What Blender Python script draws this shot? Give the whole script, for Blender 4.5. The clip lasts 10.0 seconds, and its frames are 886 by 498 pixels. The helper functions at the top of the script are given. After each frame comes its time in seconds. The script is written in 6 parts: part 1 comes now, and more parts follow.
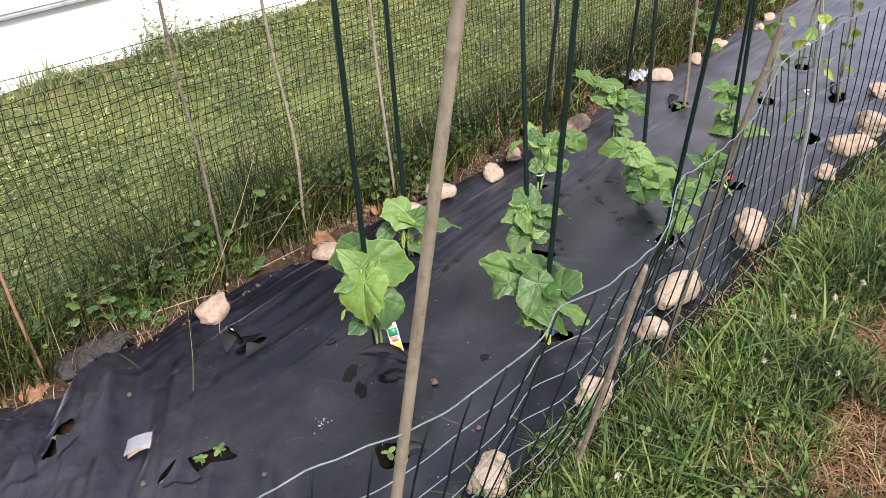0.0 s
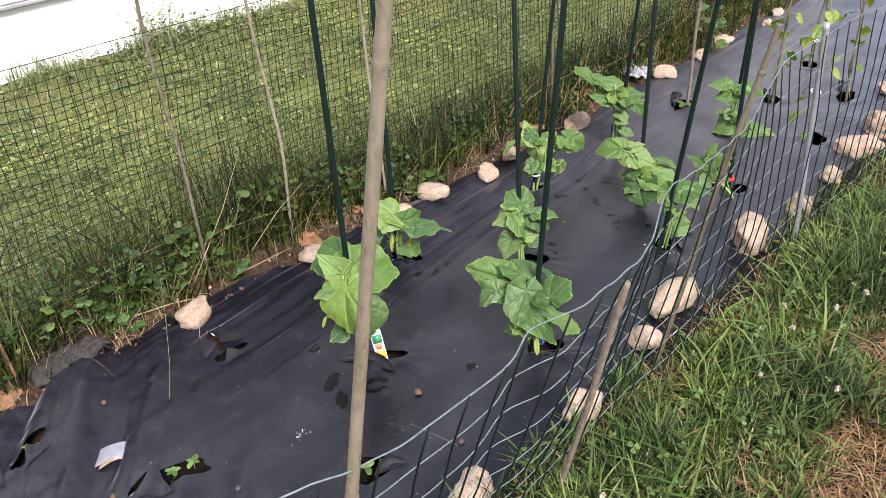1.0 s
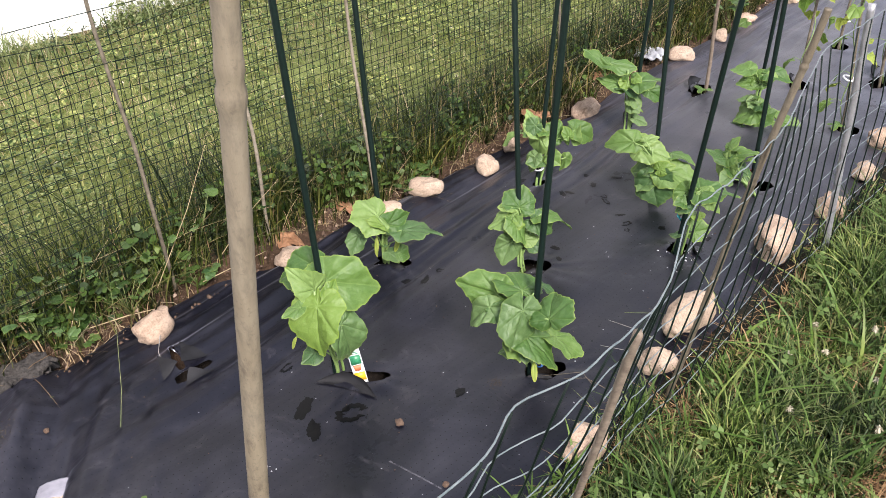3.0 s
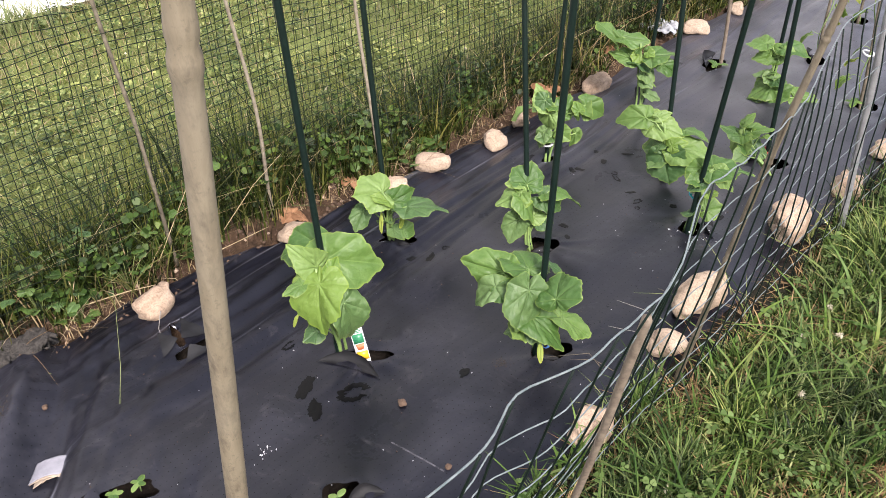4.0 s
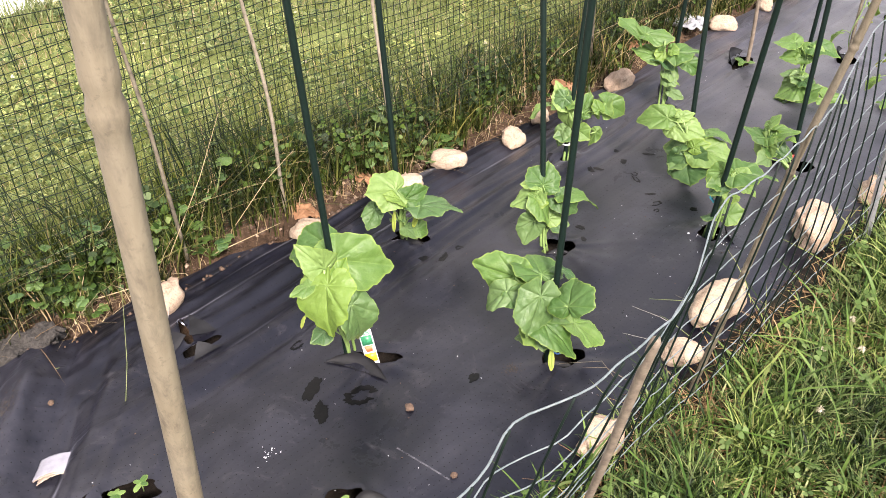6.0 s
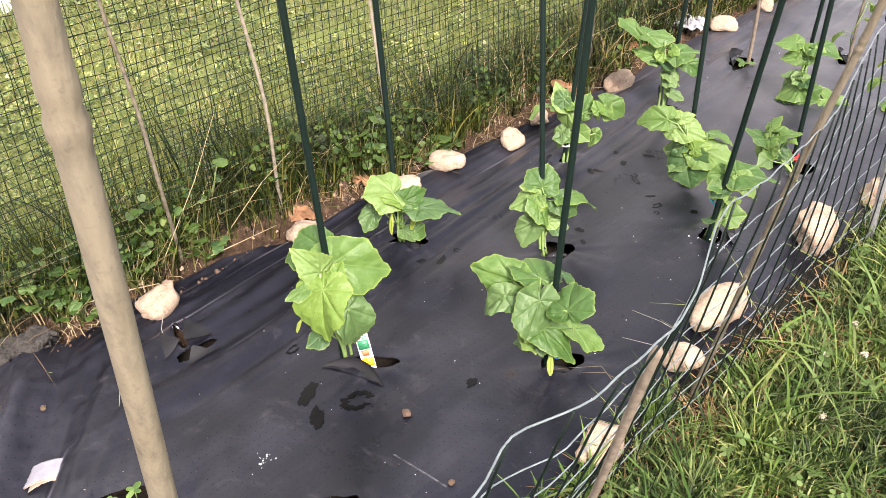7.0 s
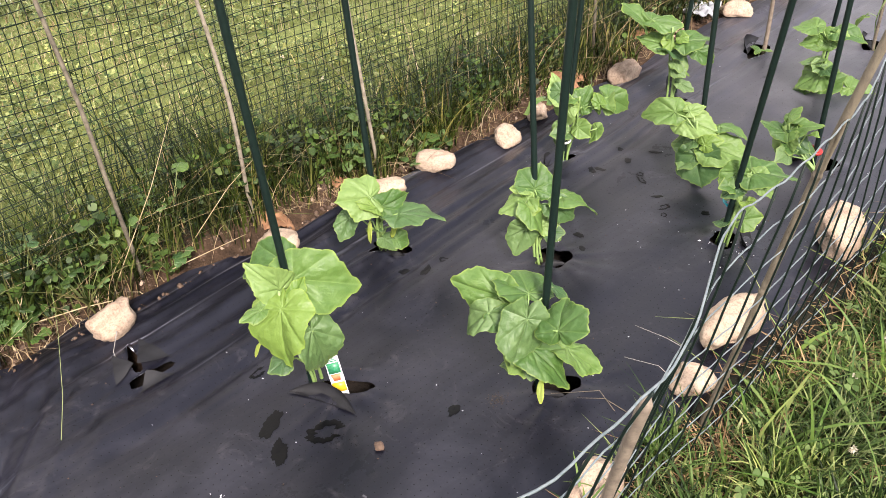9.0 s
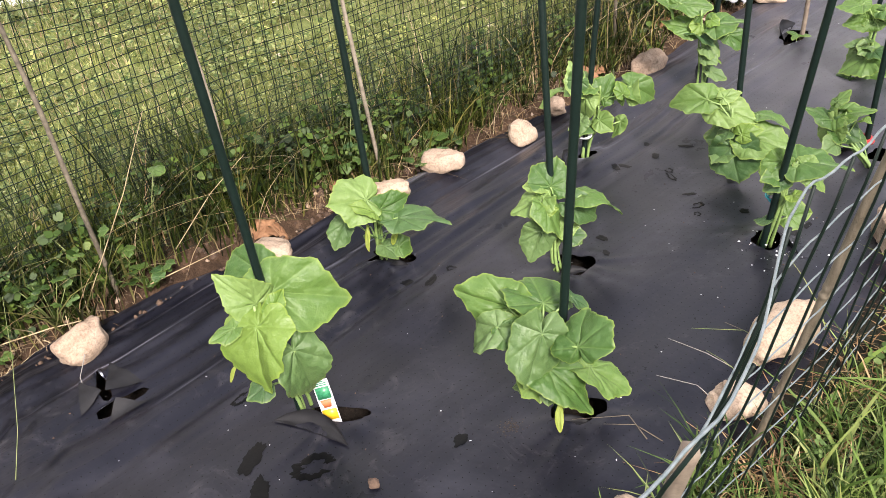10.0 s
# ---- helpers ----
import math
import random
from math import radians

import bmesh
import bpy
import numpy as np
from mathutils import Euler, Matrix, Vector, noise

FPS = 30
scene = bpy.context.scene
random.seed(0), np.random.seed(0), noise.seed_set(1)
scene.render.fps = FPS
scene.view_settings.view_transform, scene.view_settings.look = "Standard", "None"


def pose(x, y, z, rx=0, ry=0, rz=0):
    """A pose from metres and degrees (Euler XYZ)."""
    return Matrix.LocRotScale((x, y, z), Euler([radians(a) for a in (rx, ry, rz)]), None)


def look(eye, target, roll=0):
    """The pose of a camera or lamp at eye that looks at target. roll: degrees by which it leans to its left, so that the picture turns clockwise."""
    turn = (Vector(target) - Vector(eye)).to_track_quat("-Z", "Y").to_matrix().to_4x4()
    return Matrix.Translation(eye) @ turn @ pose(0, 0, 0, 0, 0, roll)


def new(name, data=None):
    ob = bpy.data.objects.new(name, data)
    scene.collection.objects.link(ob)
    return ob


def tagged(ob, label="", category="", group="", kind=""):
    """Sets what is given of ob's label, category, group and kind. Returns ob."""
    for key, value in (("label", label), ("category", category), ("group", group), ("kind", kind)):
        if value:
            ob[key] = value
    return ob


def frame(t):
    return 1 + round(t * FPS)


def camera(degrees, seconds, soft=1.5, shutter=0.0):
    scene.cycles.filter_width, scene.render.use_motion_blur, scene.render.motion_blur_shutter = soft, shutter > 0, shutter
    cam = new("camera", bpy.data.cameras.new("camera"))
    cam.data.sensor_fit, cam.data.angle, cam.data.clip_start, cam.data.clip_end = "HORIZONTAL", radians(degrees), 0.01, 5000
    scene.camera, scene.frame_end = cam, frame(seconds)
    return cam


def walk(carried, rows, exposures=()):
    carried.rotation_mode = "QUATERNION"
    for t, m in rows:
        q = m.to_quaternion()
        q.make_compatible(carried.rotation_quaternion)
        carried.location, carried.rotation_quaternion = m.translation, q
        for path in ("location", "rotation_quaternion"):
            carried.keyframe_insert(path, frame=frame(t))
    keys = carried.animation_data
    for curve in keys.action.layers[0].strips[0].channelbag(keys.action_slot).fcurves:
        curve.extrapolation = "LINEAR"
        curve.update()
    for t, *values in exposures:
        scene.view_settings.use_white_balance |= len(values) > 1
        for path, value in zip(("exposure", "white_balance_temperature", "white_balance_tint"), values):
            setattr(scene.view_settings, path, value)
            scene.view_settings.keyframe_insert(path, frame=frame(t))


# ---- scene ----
cam = camera(56.0, 10.0, soft=0.75)
PATH = [
    (0.0, 0.0005, 0.0038, 1.1906, 59.116, 3.147, -1.859),
    (0.5, 0.0247, 0.0109, 1.1869, 58.899, 3.139, -1.332),
    (1.0, 0.0558, 0.0720, 1.1798, 58.619, 3.132, -1.009),
    (1.5, 0.0729, 0.1278, 1.1547, 58.519, 3.126, -0.869),
    (2.0, 0.0784, 0.1909, 1.1599, 58.035, 3.081, -0.796),
    (2.5, 0.0917, 0.2499, 1.1452, 57.638, 3.098, -0.523),
    (4.0, 0.1082, 0.3243, 1.1099, 55.244, 3.060, 0.610),
    (4.5, 0.1162, 0.3324, 1.1105, 54.782, 3.127, 1.262),
    (5.0, 0.1235, 0.3460, 1.1114, 54.516, 3.074, 2.052),
    (5.5, 0.1277, 0.3548, 1.1144, 54.551, 3.090, 2.489),
    (7.0, 0.1298, 0.3856, 1.1068, 54.514, 2.927, 2.531),
    (7.5, 0.1462, 0.3888, 1.1148, 54.390, 2.971, 2.468),
    (8.0, 0.1620, 0.3935, 1.1191, 54.352, 2.979, 2.459),
    (8.5, 0.1739, 0.4617, 1.0772, 54.331, 3.518, 2.746),
    (9.0, 0.1869, 0.5384, 1.0232, 54.424, 4.192, 3.131),
    (9.5, 0.1964, 0.6023, 0.9738, 54.663, 4.878, 3.541),
    (10.0, 0.2086, 0.6764, 0.9063, 55.521, 6.190, 4.049),
]
walk(cam, [(t, pose(*p)) for t, *p in PATH],
     exposures=[(0.0, 0.82, 6080, 12), (2.5, 0.88, 6180, 12), (4.5, 1.05, 6400, 11.5), (5.5, 1.32, 6560, 12.5), (7.5, 1.4, 6600, 12.5), (8.5, 1.30, 6560, 12.5), (10.0, 1.1, 6500, 12)])

# ---- world and light ----
world = bpy.data.worlds.new("overcast_sky")
scene.world = world
world.use_nodes = True
wn, wl = world.node_tree.nodes, world.node_tree.links
sky = wn.new("ShaderNodeTexSky")
sky.sky_type = 'NISHITA'
sky.sun_disc = False
sky.sun_elevation, sky.sun_rotation = radians(42), radians(159)
sky.air_density, sky.dust_density, sky.ozone_density = 1.0, 4.0, 0.5
cloud = wn.new("ShaderNodeMix")
cloud.data_type = 'RGBA'
cloud.inputs[0].default_value = 0.6
cloud.inputs[7].default_value = (9.0, 9.1, 10.1, 1)
wl.new(sky.outputs[0], cloud.inputs[6])
wl.new(cloud.outputs[2], wn["Background"].inputs[0])
wn["Background"].inputs[1].default_value = 0.105
sun = new("sun", bpy.data.lights.new("sun", 'SUN'))
sun.data.energy, sun.data.angle, sun.data.color = 5.0, radians(13), (1.0, 0.905, 0.83)
sun.matrix_world = look((3.2, -5.5, 7.0), (0.4, 1.8, 0.0))

# ---- helpers of the place: u runs along the bed, v across it ----
TH = radians(45.6)
CU, SU = math.cos(TH), math.sin(TH)
TURN_M = Matrix.Rotation(TH, 4, 'Z')


def W(u, v, z=0.0):
    return Vector((u * CU - v * SU, u * SU + v * CU, z))


def sstep(a, b, x):
    t = min(1.0, max(0.0, (x - a) / (b - a)))
    return t * t * (3 - 2 * t)


def n2(u, v, s, seed=0.0):
    return noise.noise(Vector((u * s + seed, v * s - seed, seed * 1.7)))


def ground_z(u, v):
    z = -0.002 * (1 - sstep(0.60, 0.74, v))
    z += 0.085 * sstep(1.60, 1.76, v) + 0.115 * min(1.0, max(0.0, (v - 1.75) / 1.4))
    z += 0.012 * n2(u, v, 3.0, 3.1) * (0.4 + 0.6 * (v < 0.7 or v > 1.55)) - 0.02 * (0.72 < v < 1.60)
    return z


HOLES = [  # u, v, half size along u, half size along v, turn
    (1.034, 1.168, 0.056, 0.020, -0.95), (1.286, 0.905, 0.044, 0.030, -0.7), (1.345, 1.420, 0.050, 0.026, -0.6),
    (1.550, 1.150, 0.042, 0.030, -0.6), (1.880, 1.400, 0.024, 0.020, 0.1), (2.300, 1.395, 0.048, 0.022, -0.8),
    (2.030, 1.140, 0.030, 0.026, 0.2), (1.832, 0.938, 0.036, 0.028, 0.3), (2.245, 0.930, 0.034, 0.026, 0.1),
    (2.715, 1.385, 0.060, 0.036, 0.2), (2.950, 1.155, 0.045, 0.034, 0.3), (3.355, 1.190, 0.045, 0.036, 0.3),
    (3.130, 0.963, 0.058, 0.034, 0.1), (2.705, 0.895, 0.055, 0.040, 0.5), (0.775, 0.935, 0.044, 0.040, -0.5),
    (0.535, 1.203, 0.064, 0.026, -0.35), (0.797, 1.488, 0.046, 0.009, 1.37), (0.350, 1.466, 0.056, 0.020, 0.55),
    (0.800, 1.440, 0.050, 0.010, 0.03), (0.270, 1.460, 0.052, 0.008, 0.25), (0.458, 1.229, 0.042, 0.007, 0.30),
    (3.9, 1.35, 0.05, 0.05, 0.2), (4.2, 1.0, 0.05, 0.05, 0.4)]


def to_rim(u, v):
    """Moves a point that lies inside a hole out to its rim; None outside the holes."""
    for hu, hv, a, b, r in HOLES:
        if abs(u - hu) + abs(v - hv) > 0.2:
            continue
        a, b = a * 0.84, b * 0.84
        du, dv = u - hu, v - hv
        x = (du * math.cos(r) + dv * math.sin(r)) / a
        y = (-du * math.sin(r) + dv * math.cos(r)) / b
        w = 1.0 + 0.45 * noise.noise(Vector((x / math.hypot(x, y + 1e-6) * 1.4, y / math.hypot(x + 1e-6, y) * 1.4, hu * 9 + hv)))
        f = ((x * x) ** 1.3 + (y * y) ** 1.3) ** (1 / 2.6) / w
        if f < 1.0:
            f = max(f, 1e-3)
            x, y = x / f * a, y / f * b
            return hu + x * math.cos(r) - y * math.sin(r), hv + x * math.sin(r) + y * math.cos(r)
    return None


def hole_near(u, v):
    best = 9.0
    for hu, hv, a, b, r in HOLES:
        d = math.hypot(u - hu, v - hv) - 0.5 * (a + b)
        best = min(best, d)
    return best


def far_edge(u):
    """How far across the bed the sheet reaches on the side of the net."""
    return 1.602 + 0.052 * sstep(0.42, 0.75, u) * (1 - sstep(0.98, 1.18, u)) + 0.055 * (1 - sstep(0.2, 0.5, u)) + 0.030 * n2(u, 0, 2.0, 13) + 0.014 * n2(u, 0, 8, 14)


def crease(x, y, z):
    """A sharp-crested fold profile, 0 to 1."""
    return math.exp(-(3.3 * noise.noise(Vector((x, y, z)))) ** 2)


def sheet_z(u, v):
    """Height of the black sheet over the bed."""
    z = 0.004 + 0.009 * n2(u, v, 2.2, 1.0)
    right = 1 - sstep(0.74, 0.86, v)
    bank = sstep(1.30, 1.60, v) * (1 - 0.8 * sstep(1.35, 1.95, u))
    z += 0.034 * bank - 0.004 * right
    # fine folds that run along the bed on its far side, drawn together towards the stones
    side = sstep(1.24, 1.42, v) * (0.35 + 0.65 * sstep(0.55, 0.85, u)) * (1 - 0.55 * sstep(1.9, 2.6, u))
    w = v - 0.10 * (u - 0.8) + 0.02 * n2(u, v, 3.0, 44)
    z += side * (0.017 * noise.noise(Vector((u * 1.3, w * 15.0, 2.0))) + 0.011 * noise.noise(Vector((u * 2.0 + 3.0, w * 31.0, 5.0))) + 0.0042 * noise.noise(Vector((u * 3.4, w * 58.0, 9.0))))
    # folds across the near end
    near = 1 - sstep(0.40, 0.72, u - 0.10 * sstep(1.25, 1.5, v))
    across, along = u - 0.8 * v, u + v
    z += near * (0.013 + 0.052 * noise.noise(Vector((across * 7.0, along * 1.3, 7.0))) + 0.026 * noise.noise(Vector((across * 16.0, along * 2.4, 8.0))) + 0.009 * noise.noise(Vector((across * 34.0, along * 5.0, 12.0))))
    # a pulled ridge beside the third plant and the stretch marks round the holes
    ridge = v - (1.36 + 0.24 * (u - 1.38) + 0.02 * n2(u, 0, 6, 4))
    z += 0.007 * math.exp(-(ridge / 0.032) ** 2) * sstep(1.34, 1.45, u) * (1 - sstep(1.9, 2.2, u))
    z += 0.005 * noise.noise(Vector((u * 6, v * 6, 3)))
    pull = crease(u * 1.5 - v * 1.3, (v + 0.10 * u) * 7.0, 19)
    z += 0.0048 * pull * sstep(1.15, 1.5, u + 0.4 * n2(u, v, 2, 18)) * (1 - 0.6 * sstep(1.9, 2.4, u)) * sstep(0.95, 1.15, v)
    for hu, hv, a, b, r in HOLES[:4]:
        du, dv = u - hu, v - hv
        d = math.hypot(du, dv)
        if d < 0.24:
            t = math.atan2(dv, du)
            z += 0.003 * crease(math.cos(t) * 2.0 + hu, math.sin(t) * 2.0 + hv, 31) * math.exp(-(d / 0.11) ** 2) * sstep(0.02, 0.05, d)
    h = hole_near(u, v)
    z += 0.006 * math.exp(-(max(h, 0) / 0.022) ** 2) * (0.4 + n2(u, v, 16, 8))
    return z


def mesh_of(name, verts, faces, material=None, smooth=True):
    me = bpy.data.meshes.new(name)
    me.from_pydata(verts, [], faces)
    if material:
        me.materials.append(material)
    if smooth:
        me.shade_smooth()
    me.update()
    return me


def part(name, bm, material, parent, label=""):
    me = bm if isinstance(bm, bpy.types.Mesh) else bpy.data.meshes.new(name)
    if not isinstance(bm, bpy.types.Mesh):
        bm.to_mesh(me)
        bm.free()
        me.shade_smooth()
    me.materials.clear()
    me.materials.append(material)
    ob = new(name, me)
    ob.parent = parent
    if label:
        tagged(ob, label)
    return ob


def empty(name, place):
    ob = new(name)
    ob.empty_display_size = 0.02
    ob.location = place
    return ob


def tube_data(points, radii, sides=8, cap=True):
    """Vertices and faces of a tube along points."""
    verts, faces = [], []
    pts = [Vector(p) for p in points]
    side = None
    for i, p in enumerate(pts):
        d = (pts[min(i + 1, len(pts) - 1)] - pts[max(i - 1, 0)]).normalized()
        if side is None:
            side = d.orthogonal().normalized()
        side = (side - d * side.dot(d)).normalized()
        other = d.cross(side)
        r = radii[i] if isinstance(radii, (list, tuple)) else radii
        for k in range(sides):
            a = 2 * math.pi * k / sides
            verts.append(p + (side * math.cos(a) + other * math.sin(a)) * r)
    for i in range(len(pts) - 1):
        for k in range(sides):
            a, b = i * sides + k, i * sides + (k + 1) % sides
            faces.append((a, b, b + sides, a + sides))
    if cap:
        faces.append(tuple(reversed(range(sides))))
        faces.append(tuple(range((len(pts) - 1) * sides, len(pts) * sides)))
    return verts, faces


def tube(name, points, radii, material, sides=8):
    v, f = tube_data(points, radii, sides)
    return mesh_of(name, v, f, material)


# ---- materials ----
class Nodes:
    """A small builder for node materials."""

    def __init__(self, name):
        self.mat = bpy.data.materials.new(name)
        self.mat.use_nodes = True
        self.t = self.mat.node_tree
        self.bsdf = self.t.nodes["Principled BSDF"]
        self.out = self.t.nodes["Material Output"]
        self.coord = self.t.nodes.new("ShaderNodeTexCoord").outputs["Object"]

    def link(self, a, b):
        self.t.links.new(a, b)

    def noise(self, scale, detail=4, rough=0.6, vec=None, dist=0.0):
        n = self.t.nodes.new("ShaderNodeTexNoise")
        n.inputs["Scale"].default_value, n.inputs["Detail"].default_value = scale, detail
        n.inputs["Roughness"].default_value, n.inputs["Distortion"].default_value = rough, dist
        self.link(vec or self.coord, n.inputs["Vector"])
        return n.outputs["Fac"]

    def voronoi(self, scale, feature='F1'):
        n = self.t.nodes.new("ShaderNodeTexVoronoi")
        n.feature = feature
        n.inputs["Scale"].default_value = scale
        self.link(self.coord, n.inputs["Vector"])
        return n.outputs["Distance"]

    def ramp(self, fac, *stops):
        n = self.t.nodes.new("ShaderNodeValToRGB")
        els = n.color_ramp.elements
        while len(els) < len(stops):
            els.new(0.5)
        for e, (p, c) in zip(els, stops):
            e.position, e.color = p, (*c, 1) if len(c) == 3 else c
        self.link(fac, n.inputs[0])
        return n.outputs[0]

    def mix(self, fac, a, b, kind='MIX'):
        n = self.t.nodes.new("ShaderNodeMix")
        n.data_type, n.blend_type = 'RGBA', kind
        for sock, v in ((n.inputs[0], fac), (n.inputs[6], a), (n.inputs[7], b)):
            if isinstance(v, bpy.types.NodeSocket):
                self.link(v, sock)
            elif isinstance(v, (int, float)):
                sock.default_value = v
            else:
                sock.default_value = (*v, 1)
        return n.outputs[2]

    def math(self, op, a, b=0.0):
        n = self.t.nodes.new("ShaderNodeMath")
        n.operation = op
        for sock, v in ((n.inputs[0], a), (n.inputs[1], b)):
            if isinstance(v, bpy.types.NodeSocket):
                self.link(v, sock)
            else:
                sock.default_value = v
        return n.outputs[0]

    def bump(self, height, strength=0.3, dist=0.002):
        n = self.t.nodes.new("ShaderNodeBump")
        n.inputs["Strength"].default_value, n.inputs["Distance"].default_value = strength, dist
        self.link(height, n.inputs["Height"])
        self.link(n.outputs[0], self.bsdf.inputs["Normal"])

    def set(self, color=None, rough=None, metal=None, spec=None):
        for key, v in (("Base Color", color), ("Roughness", rough), ("Metallic", metal), ("Specular IOR Level", spec)):
            if v is None:
                continue
            if isinstance(v, bpy.types.NodeSocket):
                self.link(v, self.bsdf.inputs[key])
            else:
                self.bsdf.inputs[key].default_value = (*v, 1) if isinstance(v, tuple) else v
        return self

    def random(self):
        return self.t.nodes.new("ShaderNodeObjectInfo").outputs["Random"]

    def island(self):
        return self.t.nodes.new("ShaderNodeNewGeometry").outputs["Random Per Island"]

    def attr(self, name):
        n = self.t.nodes.new("ShaderNodeAttribute")
        n.attribute_name = name
        return n.outputs["Fac"]

    def translucent(self, color, amount):
        """Lets some of the light through a thin leaf."""
        tr, mx = self.t.nodes.new("ShaderNodeBsdfTranslucent"), self.t.nodes.new("ShaderNodeMixShader")
        if isinstance(color, bpy.types.NodeSocket):
            self.link(color, tr.inputs[0])
        else:
            tr.inputs[0].default_value = (*color, 1)
        mx.inputs[0].default_value = amount
        self.link(self.bsdf.outputs[0], mx.inputs[1])
        self.link(tr.outputs[0], mx.inputs[2])
        self.link(mx.outputs[0], self.out.inputs[0])


def make_soil():
    m = Nodes("soil_and_turf_base")
    sep = m.t.nodes.new("ShaderNodeSeparateXYZ")
    m.link(m.coord, sep.inputs[0])
    v = m.math('ADD', m.math('MULTIPLY', sep.outputs[0], -SU), m.math('MULTIPLY', sep.outputs[1], CU))
    wob = m.math('ADD', v, m.math('MULTIPLY', m.math('SUBTRACT', m.noise(5.0, 3), 0.5), 0.22))
    soil = m.ramp(m.noise(38, 6, 0.7), (0.25, (0.016, 0.010, 0.0065)), (0.55, (0.055, 0.033, 0.020)), (0.8, (0.150, 0.095, 0.060)))
    # dark turf: shade between the grass blades is put into its colour
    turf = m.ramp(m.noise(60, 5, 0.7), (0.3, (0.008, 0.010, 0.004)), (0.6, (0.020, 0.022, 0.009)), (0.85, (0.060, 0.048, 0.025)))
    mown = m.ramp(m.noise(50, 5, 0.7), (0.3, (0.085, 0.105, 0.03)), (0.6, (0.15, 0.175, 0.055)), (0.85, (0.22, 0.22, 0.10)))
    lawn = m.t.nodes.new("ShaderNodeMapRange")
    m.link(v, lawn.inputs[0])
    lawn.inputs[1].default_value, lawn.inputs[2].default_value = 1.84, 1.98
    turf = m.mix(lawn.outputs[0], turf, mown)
    # open lawn away from the bed
    open_lawn = m.t.nodes.new("ShaderNodeMapRange")
    m.link(wob, open_lawn.inputs[0])
    open_lawn.inputs[1].default_value, open_lawn.inputs[2].default_value = 0.05, -0.45
    turf = m.mix(open_lawn.outputs[0], turf, m.ramp(m.noise(26, 8, 0.75), (0.3, (0.022, 0.036, 0.009)), (0.55, (0.060, 0.085, 0.022)), (0.8, (0.120, 0.130, 0.045))))
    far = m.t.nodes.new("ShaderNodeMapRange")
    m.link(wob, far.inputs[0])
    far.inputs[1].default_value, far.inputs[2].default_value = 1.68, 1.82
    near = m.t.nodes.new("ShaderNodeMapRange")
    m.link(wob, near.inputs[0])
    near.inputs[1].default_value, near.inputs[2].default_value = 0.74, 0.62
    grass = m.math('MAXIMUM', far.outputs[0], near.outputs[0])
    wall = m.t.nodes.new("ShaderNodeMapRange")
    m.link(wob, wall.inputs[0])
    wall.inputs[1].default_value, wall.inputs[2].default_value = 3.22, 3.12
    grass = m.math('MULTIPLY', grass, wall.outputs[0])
    # darkness inside the planting holes is put into the soil colour here
    bed = m.t.nodes.new("ShaderNodeMapRange")
    m.link(v, bed.inputs[0])
    bed.inputs[1].default_value, bed.inputs[2].default_value = 1.57, 1.53
    soil = m.mix(bed.outputs[0], soil, m.ramp(m.noise(70, 5, 0.7), (0.3, (0.005, 0.0038, 0.003)), (0.7, (0.022, 0.016, 0.012))))
    u = m.math('ADD', m.math('MULTIPLY', sep.outputs[0], CU), m.math('MULTIPLY', sep.outputs[1], SU))
    grass = m.math('MAXIMUM', grass, m.math('MAXIMUM', m.math('LESS_THAN', u, -1.0), m.math('GREATER_THAN', u, 7.6)))
    grass = m.math('MAXIMUM', grass, m.math('GREATER_THAN', v, 3.5))
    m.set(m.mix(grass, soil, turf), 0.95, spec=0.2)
    m.bump(m.noise(90, 6, 0.75), 0.9, 0.012)
    return m.mat


SCUFF = (0.9220, 0.9110, 0.1378, -0.9905, 0.0580)  # u, v, direction, half length


